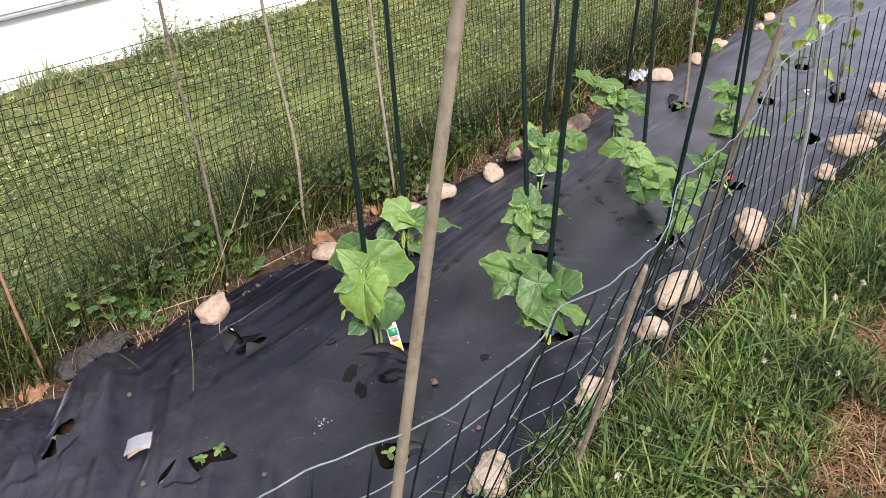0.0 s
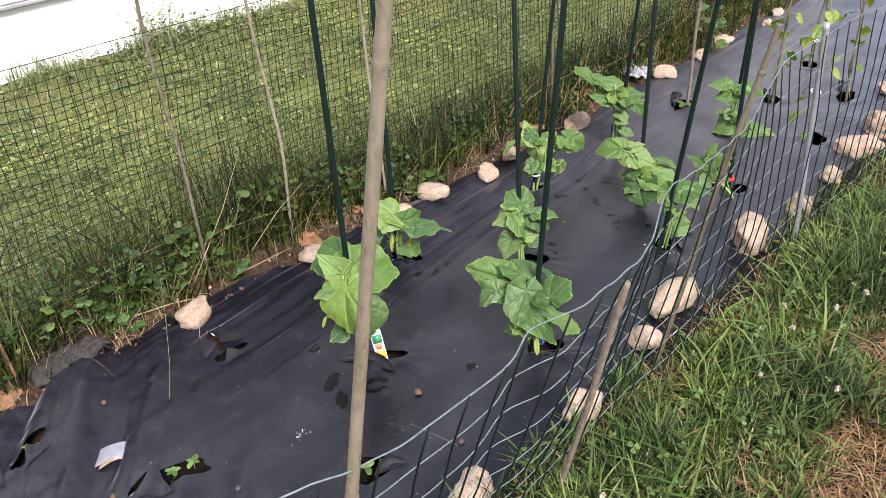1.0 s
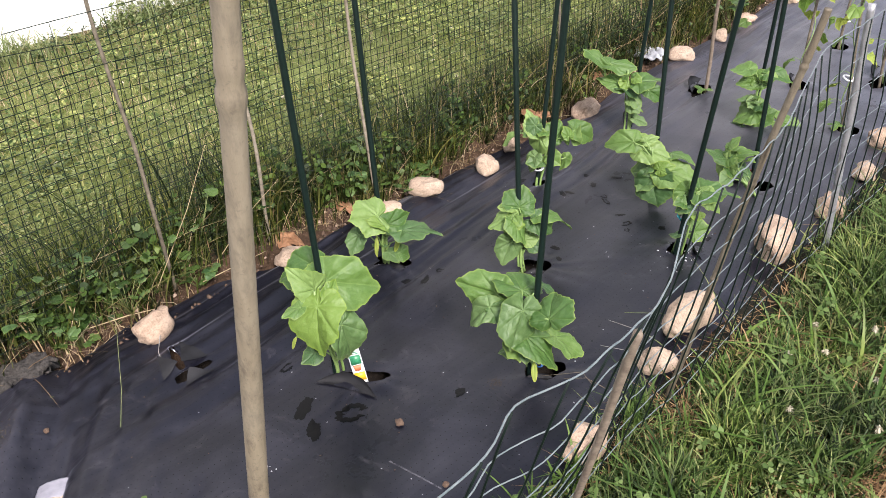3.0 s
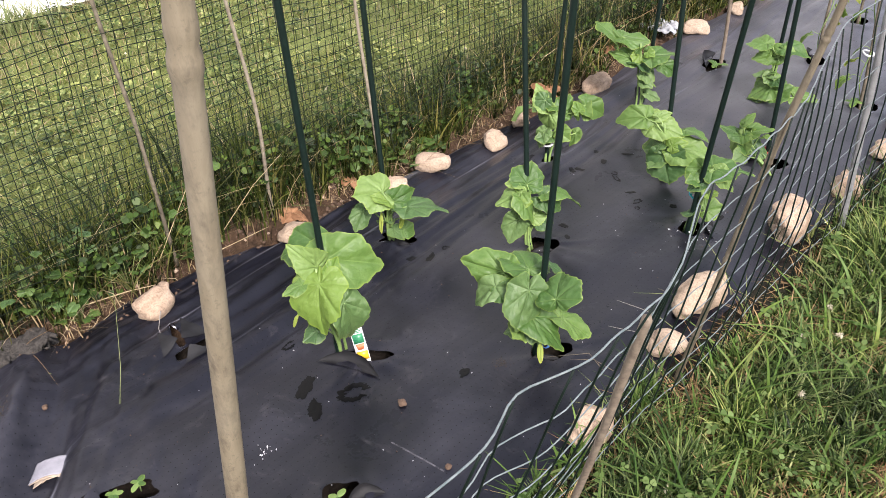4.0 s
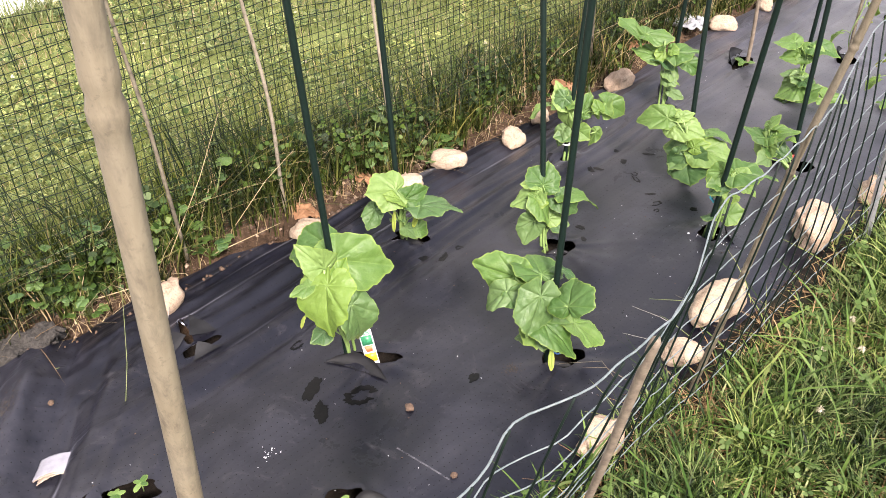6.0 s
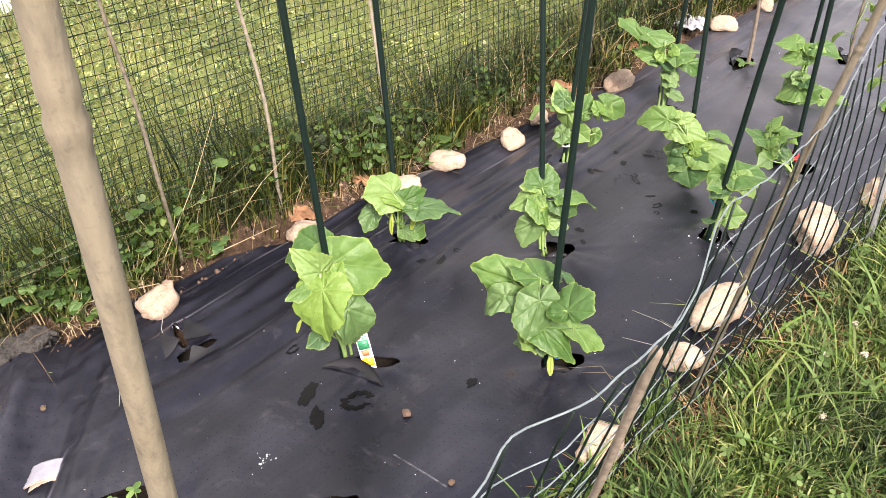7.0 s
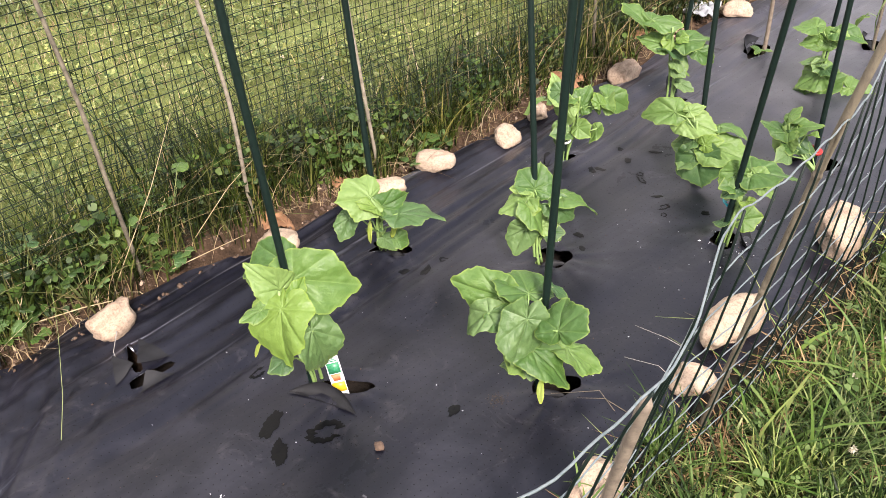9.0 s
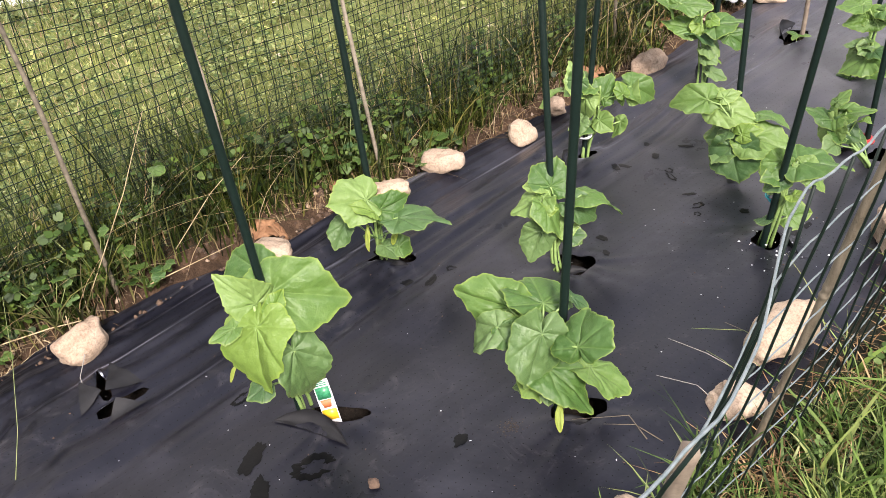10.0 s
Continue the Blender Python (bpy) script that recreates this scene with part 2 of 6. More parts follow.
def make_sheet():
    m = Nodes("black_plastic_mulch")
    sep = m.t.nodes.new("ShaderNodeSeparateXYZ")
    rot = m.t.nodes.new("ShaderNodeVectorRotate")
    rot.rotation_type = 'Z_AXIS'
    rot.inputs["Angle"].default_value = -TH
    m.link(m.coord, rot.inputs["Vector"])
    m.link(rot.outputs[0], sep.inputs[0])
    # rows of tiny punched holes
    fx = m.math('SUBTRACT', m.math('FRACT', m.math('MULTIPLY', sep.outputs[0], 78.0)), 0.5)
    fy = m.math('SUBTRACT', m.math('FRACT', m.math('MULTIPLY', sep.outputs[1], 62.0)), 0.5)
    d2 = m.math('ADD', m.math('MULTIPLY', fx, fx), m.math('MULTIPLY', fy, fy))
    dot = m.math('LESS_THAN', d2, 0.0042)
    dust = m.noise(6, 6, 0.65, dist=0.4)
    film = m.noise(45, 5, 0.7)
    mud = m.noise(14, 6, 0.75, dist=0.8)
    mp0 = m.t.nodes.new("ShaderNodeMapping")
    mp0.inputs["Scale"].default_value = (2.0, 8.0, 2.0)
    mp0.inputs["Rotation"].default_value = (0, 0, 0.25)
    m.link(rot.outputs[0], mp0.inputs[0])
    streaks = m.math('ADD', m.math('MULTIPLY', dust, 0.5), m.math('MULTIPLY', m.noise(1.0, 5, 0.6, vec=mp0.outputs[0], dist=0.5), 0.5))
    base = m.ramp(dust, (0.3, (0.0019, 0.0019, 0.0040)), (0.55, (0.0035, 0.0035, 0.0068)), (0.8, (0.0080, 0.0078, 0.0130)))
    dirt = m.ramp(film, (0.60, (0, 0, 0)), (0.80, (1, 1, 1)))
    base = m.mix(m.math('MULTIPLY', dirt, 0.2), base, (0.062, 0.058, 0.062))
    base = m.mix(m.math('MULTIPLY', m.ramp(mud, (0.575, (0, 0, 0)), (0.70, (1, 1, 1))), 0.36), base, (0.060, 0.055, 0.058))
    base = m.mix(m.ramp(streaks, (0.50, (0, 0, 0)), (0.68, (0.30,) * 3)), base, (0.048, 0.047, 0.054))
    # paler towards the far end of the bed: dust, plus painted sky reflection
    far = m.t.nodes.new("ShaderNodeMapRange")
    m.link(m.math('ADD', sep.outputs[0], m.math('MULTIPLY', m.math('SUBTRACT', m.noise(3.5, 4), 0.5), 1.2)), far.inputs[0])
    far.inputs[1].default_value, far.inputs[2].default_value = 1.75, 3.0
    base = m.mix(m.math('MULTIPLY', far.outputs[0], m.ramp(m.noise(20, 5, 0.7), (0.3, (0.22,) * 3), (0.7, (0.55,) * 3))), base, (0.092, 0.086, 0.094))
    nigh = m.t.nodes.new("ShaderNodeMapRange")
    m.link(m.math('ADD', sep.outputs[0], m.math('MULTIPLY', m.math('SUBTRACT', m.noise(5.0, 5), 0.5), 0.6)), nigh.inputs[0])
    nigh.inputs[1].default_value, nigh.inputs[2].default_value = 0.75, 0.30
    base = m.mix(m.math('MULTIPLY', nigh.outputs[0], m.ramp(m.noise(24, 6, 0.7), (0.35, (0.12,) * 3), (0.7, (0.55,) * 3))), base, (0.050, 0.048, 0.056))
    # a scuff line
    along = m.math('ADD', m.math('MULTIPLY', m.math('SUBTRACT', sep.outputs[0], SCUFF[0]), SCUFF[2]), m.math('MULTIPLY', m.math('SUBTRACT', sep.outputs[1], SCUFF[1]), SCUFF[3]))
    aside = m.math('ABSOLUTE', m.math('SUBTRACT', m.math('MULTIPLY', m.math('SUBTRACT', sep.outputs[0], SCUFF[0]), SCUFF[3]), m.math('MULTIPLY', m.math('SUBTRACT', sep.outputs[1], SCUFF[1]), SCUFF[2])))
    scuff = m.math('MULTIPLY', m.math('LESS_THAN', aside, 0.0016), m.math('LESS_THAN', m.math('ABSOLUTE', along), SCUFF[4]))
    base = m.mix(m.math('MULTIPLY', scuff, m.ramp(m.noise(90, 3), (0.35, (0.1,) * 3), (0.65, (0.9,) * 3))), base, (0.10, 0.095, 0.10))
    base = m.mix(dot, base, (0.001, 0.001, 0.001))
    rough = m.ramp(m.math('ADD', m.math('MULTIPLY', streaks, 0.75), m.math('MULTIPLY', film, 0.25)), (0.36, (0.24,) * 3), (0.64, (0.44,) * 3))
    m.bsdf.inputs["Specular Tint"].default_value = (0.84, 0.86, 1.0, 1)
    for key, val in (("Coat Weight", 0.8), ("Coat IOR", 1.33), ("Coat Roughness", 0.42)):
        m.bsdf.inputs[key].default_value = val
    m.bsdf.inputs["Coat Tint"].default_value = (0.90, 0.92, 1.0, 1)
    m.link(m.ramp(streaks, (0.36, (0.40,) * 3), (0.5, (0.72,) * 3), (0.64, (1.0,) * 3)), m.bsdf.inputs["Sheen Weight"])
    m.bsdf.inputs["Sheen Roughness"].default_value = 0.22
    m.bsdf.inputs["Sheen Tint"].default_value = (0.80, 0.83, 1.0, 1)
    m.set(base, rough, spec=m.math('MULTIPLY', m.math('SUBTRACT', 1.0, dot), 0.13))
    mp = m.t.nodes.new("ShaderNodeMapping")
    mp.inputs["Scale"].default_value = (3.0, 20.0, 3.0)
    m.link(rot.outputs[0], mp.inputs[0])
    pull = m.noise(1.0, 3, 0.45, vec=mp.outputs[0], dist=0.3)
    # drawn-up wrinkles on the side of the net
    mp2 = m.t.nodes.new("ShaderNodeMapping")
    mp2.inputs["Scale"].default_value = (5.0, 62.0, 5.0)
    mp2.inputs["Rotation"].default_value = (0, 0, -0.10)
    m.link(rot.outputs[0], mp2.inputs[0])
    edge = m.t.nodes.new("ShaderNodeMapRange")
    m.link(sep.outputs[1], edge.inputs[0])
    edge.inputs[1].default_value, edge.inputs[2].default_value = 1.24, 1.46
    drawn = m.math('MULTIPLY', edge.outputs[0], m.noise(1.0, 2, 0.5, vec=mp2.outputs[0], dist=0.6))
    pull = m.math('ADD', pull, m.math('MULTIPLY', drawn, 1.3))
    fine = m.math('ADD', m.math('MULTIPLY', m.noise(30, 3, 0.5), 0.28), m.math('MULTIPLY', m.noise(190, 3), 0.10))
    m.bump(m.math('ADD', fine, m.math('ADD', m.noise(9, 3, 0.5), m.math('MULTIPLY', pull, 1.2))), 0.30, 0.006)
    return m.mat


def make_leaf(name, dark, mid, light, trans):
    m = Nodes(name)
    rnd = m.math('ADD', m.math('MULTIPLY', m.random(), 0.55), m.math('MULTIPLY', m.noise(34, 4), 0.45))
    col = m.ramp(rnd, (0.25, dark), (0.5, mid), (0.75, light))
    vein = m.attr("vein")
    net = m.ramp(m.voronoi(230, 'DISTANCE_TO_EDGE'), (0.0, (1, 1, 1)), (0.16, (0.2,) * 3), (0.4, (0, 0, 0)))
    pale = m.math('MINIMUM', m.math('ADD', m.math('MULTIPLY', vein, 0.30), m.math('MULTIPLY', net, 0.03)), 1.0)
    col = m.mix(pale, col, tuple(min(1, c * 1.45 + 0.02) for c in light))
    col = m.mix(m.math('MULTIPLY', m.attr("rim"), 0.55), col, (light[0] * 1.7, light[1] * 1.45, light[2] * 0.9))
    col = m.mix(m.math('MULTIPLY', m.ramp(m.noise(150, 3), (0.5, (0, 0, 0)), (0.8, (1, 1, 1))), 0.30), col, dark)
    m.set(col, m.ramp(m.noise(70, 3), (0.3, (0.40,) * 3), (0.7, (0.56,) * 3)), spec=0.38)
    h = m.math('SUBTRACT', m.math('MULTIPLY', m.noise(95, 3, 0.5), 0.9), m.math('ADD', m.math('MULTIPLY', net, 0.10), m.math('MULTIPLY', vein, 0.6)))
    m.bump(h, 0.55, 0.0042)
    m.translucent(m.mix(0.5, col, tuple(min(1, c * 1.5) for c in light)), trans)
    return m.mat


def make_blades(name, *colors, rough=0.5, trans=0.3, patch=0.0):
    m = Nodes(name)
    stops = [(0.02 + 0.96 * i / (len(colors) - 1), c) for i, c in enumerate(colors)]
    col = m.ramp(m.island(), *stops)
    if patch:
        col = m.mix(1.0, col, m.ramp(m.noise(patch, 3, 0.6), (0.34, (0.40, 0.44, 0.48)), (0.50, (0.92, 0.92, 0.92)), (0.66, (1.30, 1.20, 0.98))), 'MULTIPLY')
    m.set(col, max(rough, 0.5), spec=0.2)
    m.translucent(col, trans)
    return m.mat


def make_plain(name, a, b, rough, scale=60, bump=0.3, metal=0.0, dist=0.001, detail=5):
    m = Nodes(name)
    f = m.noise(scale, detail, 0.65)
    m.set(m.ramp(f, (0.3, a), (0.7, b)), rough, metal)
    m.bump(m.noise(scale * 2.5, 4), bump, dist)
    return m.mat


def make_rock():
    m = Nodes("field_stone")
    blotch = m.mix(0.5, m.ramp(m.random(), (0.0, (0.330, 0.235, 0.165)), (0.35, (0.390, 0.305, 0.235)), (0.7, (0.350, 0.275, 0.200)), (1.0, (0.400, 0.290, 0.220))),
                   m.ramp(m.noise(26, 5, 0.65), (0.3, (0.150, 0.100, 0.068)), (0.5, (0.320, 0.238, 0.176)), (0.75, (0.480, 0.400, 0.325))))
    grain = m.ramp(m.noise(240, 4, 0.7), (0.32, (0.45, 0.42, 0.40)), (0.55, (1, 1, 1)))
    m.set(m.mix(0.7, blotch, grain, 'MULTIPLY'), 0.85, spec=0.3)
    m.bump(m.math('ADD', m.noise(60, 6, 0.7), m.math('MULTIPLY', m.noise(260, 3), 0.4)), 0.6, 0.006)
    return m.mat


def make_bamboo(name, k):
    m = Nodes(name)
    mp = m.t.nodes.new("ShaderNodeMapping")
    mp.inputs["Scale"].default_value = (1, 1, 0.06)
    m.link(m.coord, mp.inputs[0])
    fib = m.noise(200, 4, 0.6, vec=mp.outputs[0])
    mp2 = m.t.nodes.new("ShaderNodeMapping")
    mp2.inputs["Scale"].default_value = (1, 1, 0.35)
    m.link(m.coord, mp2.inputs[0])
    blot = m.noise(90, 5, 0.75, vec=mp2.outputs[0])
    col = m.ramp(fib, (0.3, (0.205 * k, 0.165 * k, 0.112 * k)), (0.7, (0.300 * k, 0.250 * k, 0.178 * k)))
    col = m.mix(m.ramp(blot, (0.50, (0, 0, 0)), (0.68, (0.70,) * 3)), col, (0.075 * k, 0.058 * k, 0.043 * k))
    col = m.mix(m.ramp(m.noise(380, 3, 0.7), (0.56, (0, 0, 0)), (0.68, (0.35,) * 3)), col, (0.05 * k, 0.04 * k, 0.03 * k))
    col = m.mix(m.ramp(m.noise(14, 3), (0.4, (0, 0, 0)), (0.7, (0.5,) * 3)), col, (0.34 * k, 0.295 * k, 0.225 * k))
    m.set(col, 0.75, spec=0.3)
    m.bump(fib, 0.4, 0.002)
    return m.mat


SOIL, SHEET, ROCK, BAMBOO = make_soil(), make_sheet(), make_rock(), make_bamboo("weathered_bamboo", 0.63)
CANE = make_bamboo("brown_cane", 0.46)
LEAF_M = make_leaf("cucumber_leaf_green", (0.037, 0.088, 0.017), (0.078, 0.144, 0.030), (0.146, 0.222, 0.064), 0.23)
LEAF_D = make_leaf("cucumber_leaf_darker", (0.026, 0.066, 0.020), (0.053, 0.104, 0.031), (0.102, 0.164, 0.056), 0.2)
LEAF_Y = make_leaf("cucumber_leaf_young", (0.054, 0.112, 0.014), (0.083, 0.150, 0.022), (0.120, 0.190, 0.035), 0.22)
# weed green darkened: shade in the depth of the bank is painted in
LEAF_W = make_leaf("round_weed_leaf", (0.018, 0.042, 0.008), (0.036, 0.074, 0.014), (0.068, 0.116, 0.026), 0.2)
LEAF_C = make_leaf("seed_leaf_yellowing", (0.133, 0.189, 0.0233), (0.182, 0.238, 0.0333), (0.238, 0.287, 0.0532), 0.25)
STEM = make_plain("plant_stem", (0.109, 0.184, 0.05), (0.19, 0.272, 0.0857), 0.55, 90)
# ivy colours carry the dark of the bank's depth as well
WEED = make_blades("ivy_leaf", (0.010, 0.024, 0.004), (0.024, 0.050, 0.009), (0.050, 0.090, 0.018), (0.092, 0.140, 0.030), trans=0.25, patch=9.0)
# near-black and bright ends put the lawn's depth and highlights into blade colour
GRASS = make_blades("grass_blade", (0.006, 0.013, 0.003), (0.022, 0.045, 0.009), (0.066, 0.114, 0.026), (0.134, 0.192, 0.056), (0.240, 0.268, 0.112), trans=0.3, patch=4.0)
CLOVER = make_blades("clover_leaf", (0.051, 0.0884, 0.0228), (0.085, 0.136, 0.0357), (0.112, 0.17, 0.05), (0.15, 0.204, 0.0714), trans=0.35)
STRAW = make_blades("dry_grass", (0.15, 0.0952, 0.05), (0.245, 0.17, 0.0928), (0.326, 0.245, 0.143), (0.394, 0.32, 0.207), rough=0.7, trans=0.15)
DEADLEAF = make_plain("dead_leaf", (0.116, 0.051, 0.0214), (0.272, 0.143, 0.0714), 0.8, 40, 0.4)
GREEN_COAT = make_plain("green_plastic_coating", (0.00333, 0.00832, 0.00666), (0.00582, 0.0133, 0.0108), 0.45, 120, 0.25)
WIRE_DARK = make_plain("dark_green_wire", (0.0024, 0.00576, 0.0048), (0.0048, 0.0115, 0.00864), 0.55, 150, 0.2)
# pale copy for the level wires: light on their tops is in the colour
WIRE_PALE = make_plain("lit_pale_green_wire", (0.0666, 0.0905, 0.0975), (0.158, 0.181, 0.19), 0.35, 120, 0.25)
NET = make_plain("green_plastic_net", (0.0034, 0.0090, 0.0042), (0.0075, 0.0170, 0.0082), 0.75, 120, 0.1)
WOOD = make_plain("weathered_wood", (0.0872, 0.0653, 0.0486), (0.196, 0.158, 0.12), 0.85, 70, 0.5)
RED_WOOD = make_plain("reddish_stick_bark", (0.136, 0.0612, 0.0357), (0.245, 0.129, 0.0785), 0.8, 70, 0.4)
TWIG = make_plain("grey_brown_twig", (0.036, 0.029, 0.020), (0.150, 0.126, 0.090), 0.8, 70, 0.5, dist=0.002)
for dark in (NET, GREEN_COAT, WIRE_DARK):
    dark.node_tree.nodes["Principled BSDF"].inputs["Specular IOR Level"].default_value = 0.22
STEEL = make_plain("galvanised_tube", (0.231, 0.231, 0.243), (0.354, 0.354, 0.371), 0.45, 60, 0.2, metal=0.6)
PAINT = make_plain("white_wall_paint", (0.76, 0.755, 0.74), (0.84, 0.83, 0.82), 0.7, 14, 0.15)
TRIM_GREY = make_plain("grey_flashing", (0.16, 0.16, 0.17), (0.28, 0.28, 0.29), 0.6, 20, 0.1)
PAPER = make_plain("weathered_paper", (0.185, 0.182, 0.214), (0.252, 0.246, 0.28), 0.8, 50, 0.4)
TAG_WHITE = make_plain("tag_white_plastic", (0.533, 0.533, 0.544), (0.59, 0.59, 0.605), 0.4, 40, 0.05)
TAG_YELLOW = make_plain("tag_yellow_ink", (0.518, 0.331, 0.0151), (0.576, 0.389, 0.0227), 0.4, 60, 0.05)
TAG_GREEN = make_plain("tag_green_ink", (0.0144, 0.115, 0.0454), (0.0432, 0.245, 0.121), 0.4, 260, 0.05)
TAG_RED = make_plain("tag_terracotta_ink", (0.36, 0.0864, 0.0378), (0.446, 0.158, 0.0605), 0.4, 150, 0.05)
BARK = make_plain("grey_bark", (0.008, 0.007, 0.0065), (0.066, 0.058, 0.052), 0.95, 75, 1.0, dist=0.008, detail=8)
CLOD = make_plain("soil_clod", (0.044, 0.025, 0.016), (0.112, 0.072, 0.049), 0.95, 90, 0.9, dist=0.004)
MUD = make_plain("dried_mud", (0.014, 0.011, 0.009), (0.046, 0.034, 0.026), 0.9, 90, 0.6)
PALE_STICK = make_plain("pale_weathered_stick", (0.105, 0.086, 0.062), (0.250, 0.215, 0.165), 0.85, 60, 0.5, dist=0.002)
TIE_WHITE = make_plain("white_tie", (0.504, 0.504, 0.529), (0.576, 0.576, 0.605), 0.4, 60, 0.1)
TIE_RED = make_plain("red_tape", (0.274, 0.013, 0.0151), (0.36, 0.0252, 0.0227), 0.45, 60, 0.2)
TIE_CYAN = make_plain("turquoise_foil", (0.0144, 0.216, 0.257), (0.0432, 0.331, 0.378), 0.25, 60, 0.2)
TIE_BLUE = make_plain("blue_string", (0.0216, 0.0864, 0.318), (0.0432, 0.144, 0.416), 0.5, 60, 0.2)
PETAL = make_plain("clover_flower_white", (0.250, 0.205, 0.130), (0.420, 0.400, 0.310), 0.7, 200, 0.3)


FLAP = make_plain("dull_black_plastic", (0.004, 0.004, 0.005), (0.010, 0.010, 0.012), 0.68, 40, 0.4)
FLAP.node_tree.nodes["Principled BSDF"].inputs["Specular IOR Level"].default_value = 0.3


def make_film():
    m = Nodes("water_drop")
    m.set((0.0015, 0.0015, 0.0018), 0.28, spec=0.12)
    m.bump(m.noise(80, 2), 0.15, 0.002)
    return m.mat


WATER = make_film()
FILM = make_plain("cloudy_plastic_film", (0.204, 0.211, 0.228), (0.374, 0.381, 0.407), 0.25, 30, 0.4)

# ---- ground ----


def axis(lo, hi, step, far):
    mid = list(np.arange(lo, hi + 1e-6, step))
    out, x, s = [], hi, step
    while x < far:
        s *= 1.5
        x += s
        out.append(x)
    inn, x, s = [], lo, step
    while x > -far:
        s *= 1.5
        x -= s
        inn.append(x)
    return inn[::-1] + mid + out


def build_ground():
    us, vs = axis(-1.0, 6.0, 0.04, 400.0), axis(-1.0, 3.4, 0.03, 400.0)
    verts = []
    for u in us:
        for v in vs:
            z = ground_z(u, min(v, 3.3))
            if 0.7 < v < 1.6 and hole_near(u, v) < 0.07:
                z -= 0.034
            verts.append(W(u, v, z))
    n = len(vs)
    faces = [(i * n + j, (i + 1) * n + j, (i + 1) * n + j + 1, i * n + j + 1) for i in range(len(us) - 1) for j in range(n - 1)]
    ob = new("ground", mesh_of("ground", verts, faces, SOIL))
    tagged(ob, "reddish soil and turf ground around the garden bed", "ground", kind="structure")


build_ground()


def build_sheet():
    us = list(np.arange(-0.9, 0.0, 0.012)) + list(np.arange(0.0, 2.2, 0.0066)) + list(np.arange(2.2, 3.6, 0.010)) + list(np.arange(3.6, 7.5, 0.05))
    vs = list(np.arange(0.70, 1.66, 0.0052))
    verts, keep = [], {}
    for i, u in enumerate(us):
        for j, v in enumerate(vs):
            t = (v - 0.70) / 0.955
            lo = 0.725 + 0.025 * n2(u, 0, 2.5, 11) + 0.012 * n2(u, 0, 9, 12)
            hi = far_edge(u)
            vv = lo + (hi - lo) * t
            rim = to_rim(u, vv)
            keep[i, j] = rim is not None
            uu = u
            if rim:
                uu, vv = rim
            z = sheet_z(uu, vv) + (0.0015 * n2(uu, vv, 25, 17) if rim else 0.0)
            tuck = 0.004 * sstep(0.90, 1.0, t) + 0.012 * (1 - sstep(0.0, 0.06, t))
            z = max(z - tuck, ground_z(uu, vv) + 0.006 - 0.25 * tuck)
            verts.append(W(uu, vv, z))
    n = len(vs)
    faces = []
    for i in range(len(us) - 1):
        for j in range(n - 1):
            if sum(keep[a, b] for a in (i, i + 1) for b in (j, j + 1)) < 4:
                faces.append((i * n + j, (i + 1) * n + j, (i + 1) * n + j + 1, i * n + j + 1))
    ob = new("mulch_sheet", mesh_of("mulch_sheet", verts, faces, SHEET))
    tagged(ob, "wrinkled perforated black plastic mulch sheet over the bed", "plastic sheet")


build_sheet()


def build_house():
    wall = empty("house_wall", W(0, 3.30, 0))
    tagged(wall, "white painted house wall beyond the lawn", "wall", kind="structure")

    def slab(name, u0, u1, v0, v1, z0, z1, mat, label=""):
        bm = bmesh.new()
        bmesh.ops.create_cube(bm, size=1.0)
        for q in bm.verts:
            a = W(u0 if q.co.x < 0 else u1, v0 if q.co.y < 0 else v1, z0 if q.co.z < 0 else z1) - W(0, 3.30, 0)
            q.co = a
        bmesh.ops.bevel(bm, geom=bm.edges[:], offset=0.004, segments=1, affect='EDGES')
        ob = part(name, bm, mat, wall, label)
        for p in ob.data.polygons:
            p.use_smooth = False
        return ob

    slab("foundation", -6, 9, 3.20, 3.45, -0.1, 0.455, PAINT, "white painted foundation")
    slab("flashing", -6, 9, 3.165, 3.45, 0.456, 0.472, TRIM_GREY, "grey flashing strip")
    for k in range(18):
        slab("siding_board", -6, 9, 3.175 + 0.002 * (k % 2), 3.45, 0.474 + 0.15 * k, 0.622 + 0.15 * k, PAINT)


build_house()

# ---- fences ----


def right_top(u):
    """Where the top wire of the near fence runs: v and z."""
    v = 0.468 + 0.055 * (1 - sstep(0.25, 0.5, u)) + 0.024 * math.exp(-((u - 0.70) / 0.045) ** 2)
    v += 0.085 * sstep(0.88, 1.14, u) + 0.118 * sstep(1.2, 1.9, u) - 0.02 * sstep(1.95, 2.3, u) + 0.004 * n2(u, 0, 6, 21)
    z = 0.600 - 0.022 * sstep(1.0, 1.4, u) - 0.006 * math.exp(-((u - 0.58) / 0.07) ** 2) + 0.004 * n2(u, 0, 7, 22)
    return v, z


def right_at(u, s, seed=0.0):
    """A point of the near fence, s from 0 at the ground to 1 at the top."""
    v, z = right_top(u)
    bulge = 0.018 * math.sin(math.pi * s) * (1 + n2(u, s, 2.0, 23))
    w = 0.008 * n2(u, s * 0.6, 6.0, 24 + seed)
    return W(u, 0.672 + (v - 0.672) * s ** 1.1 - 0.6 * bulge + w, -0.02 + (z + 0.02) * s + 0.006 * n2(u, s, 5, 31))


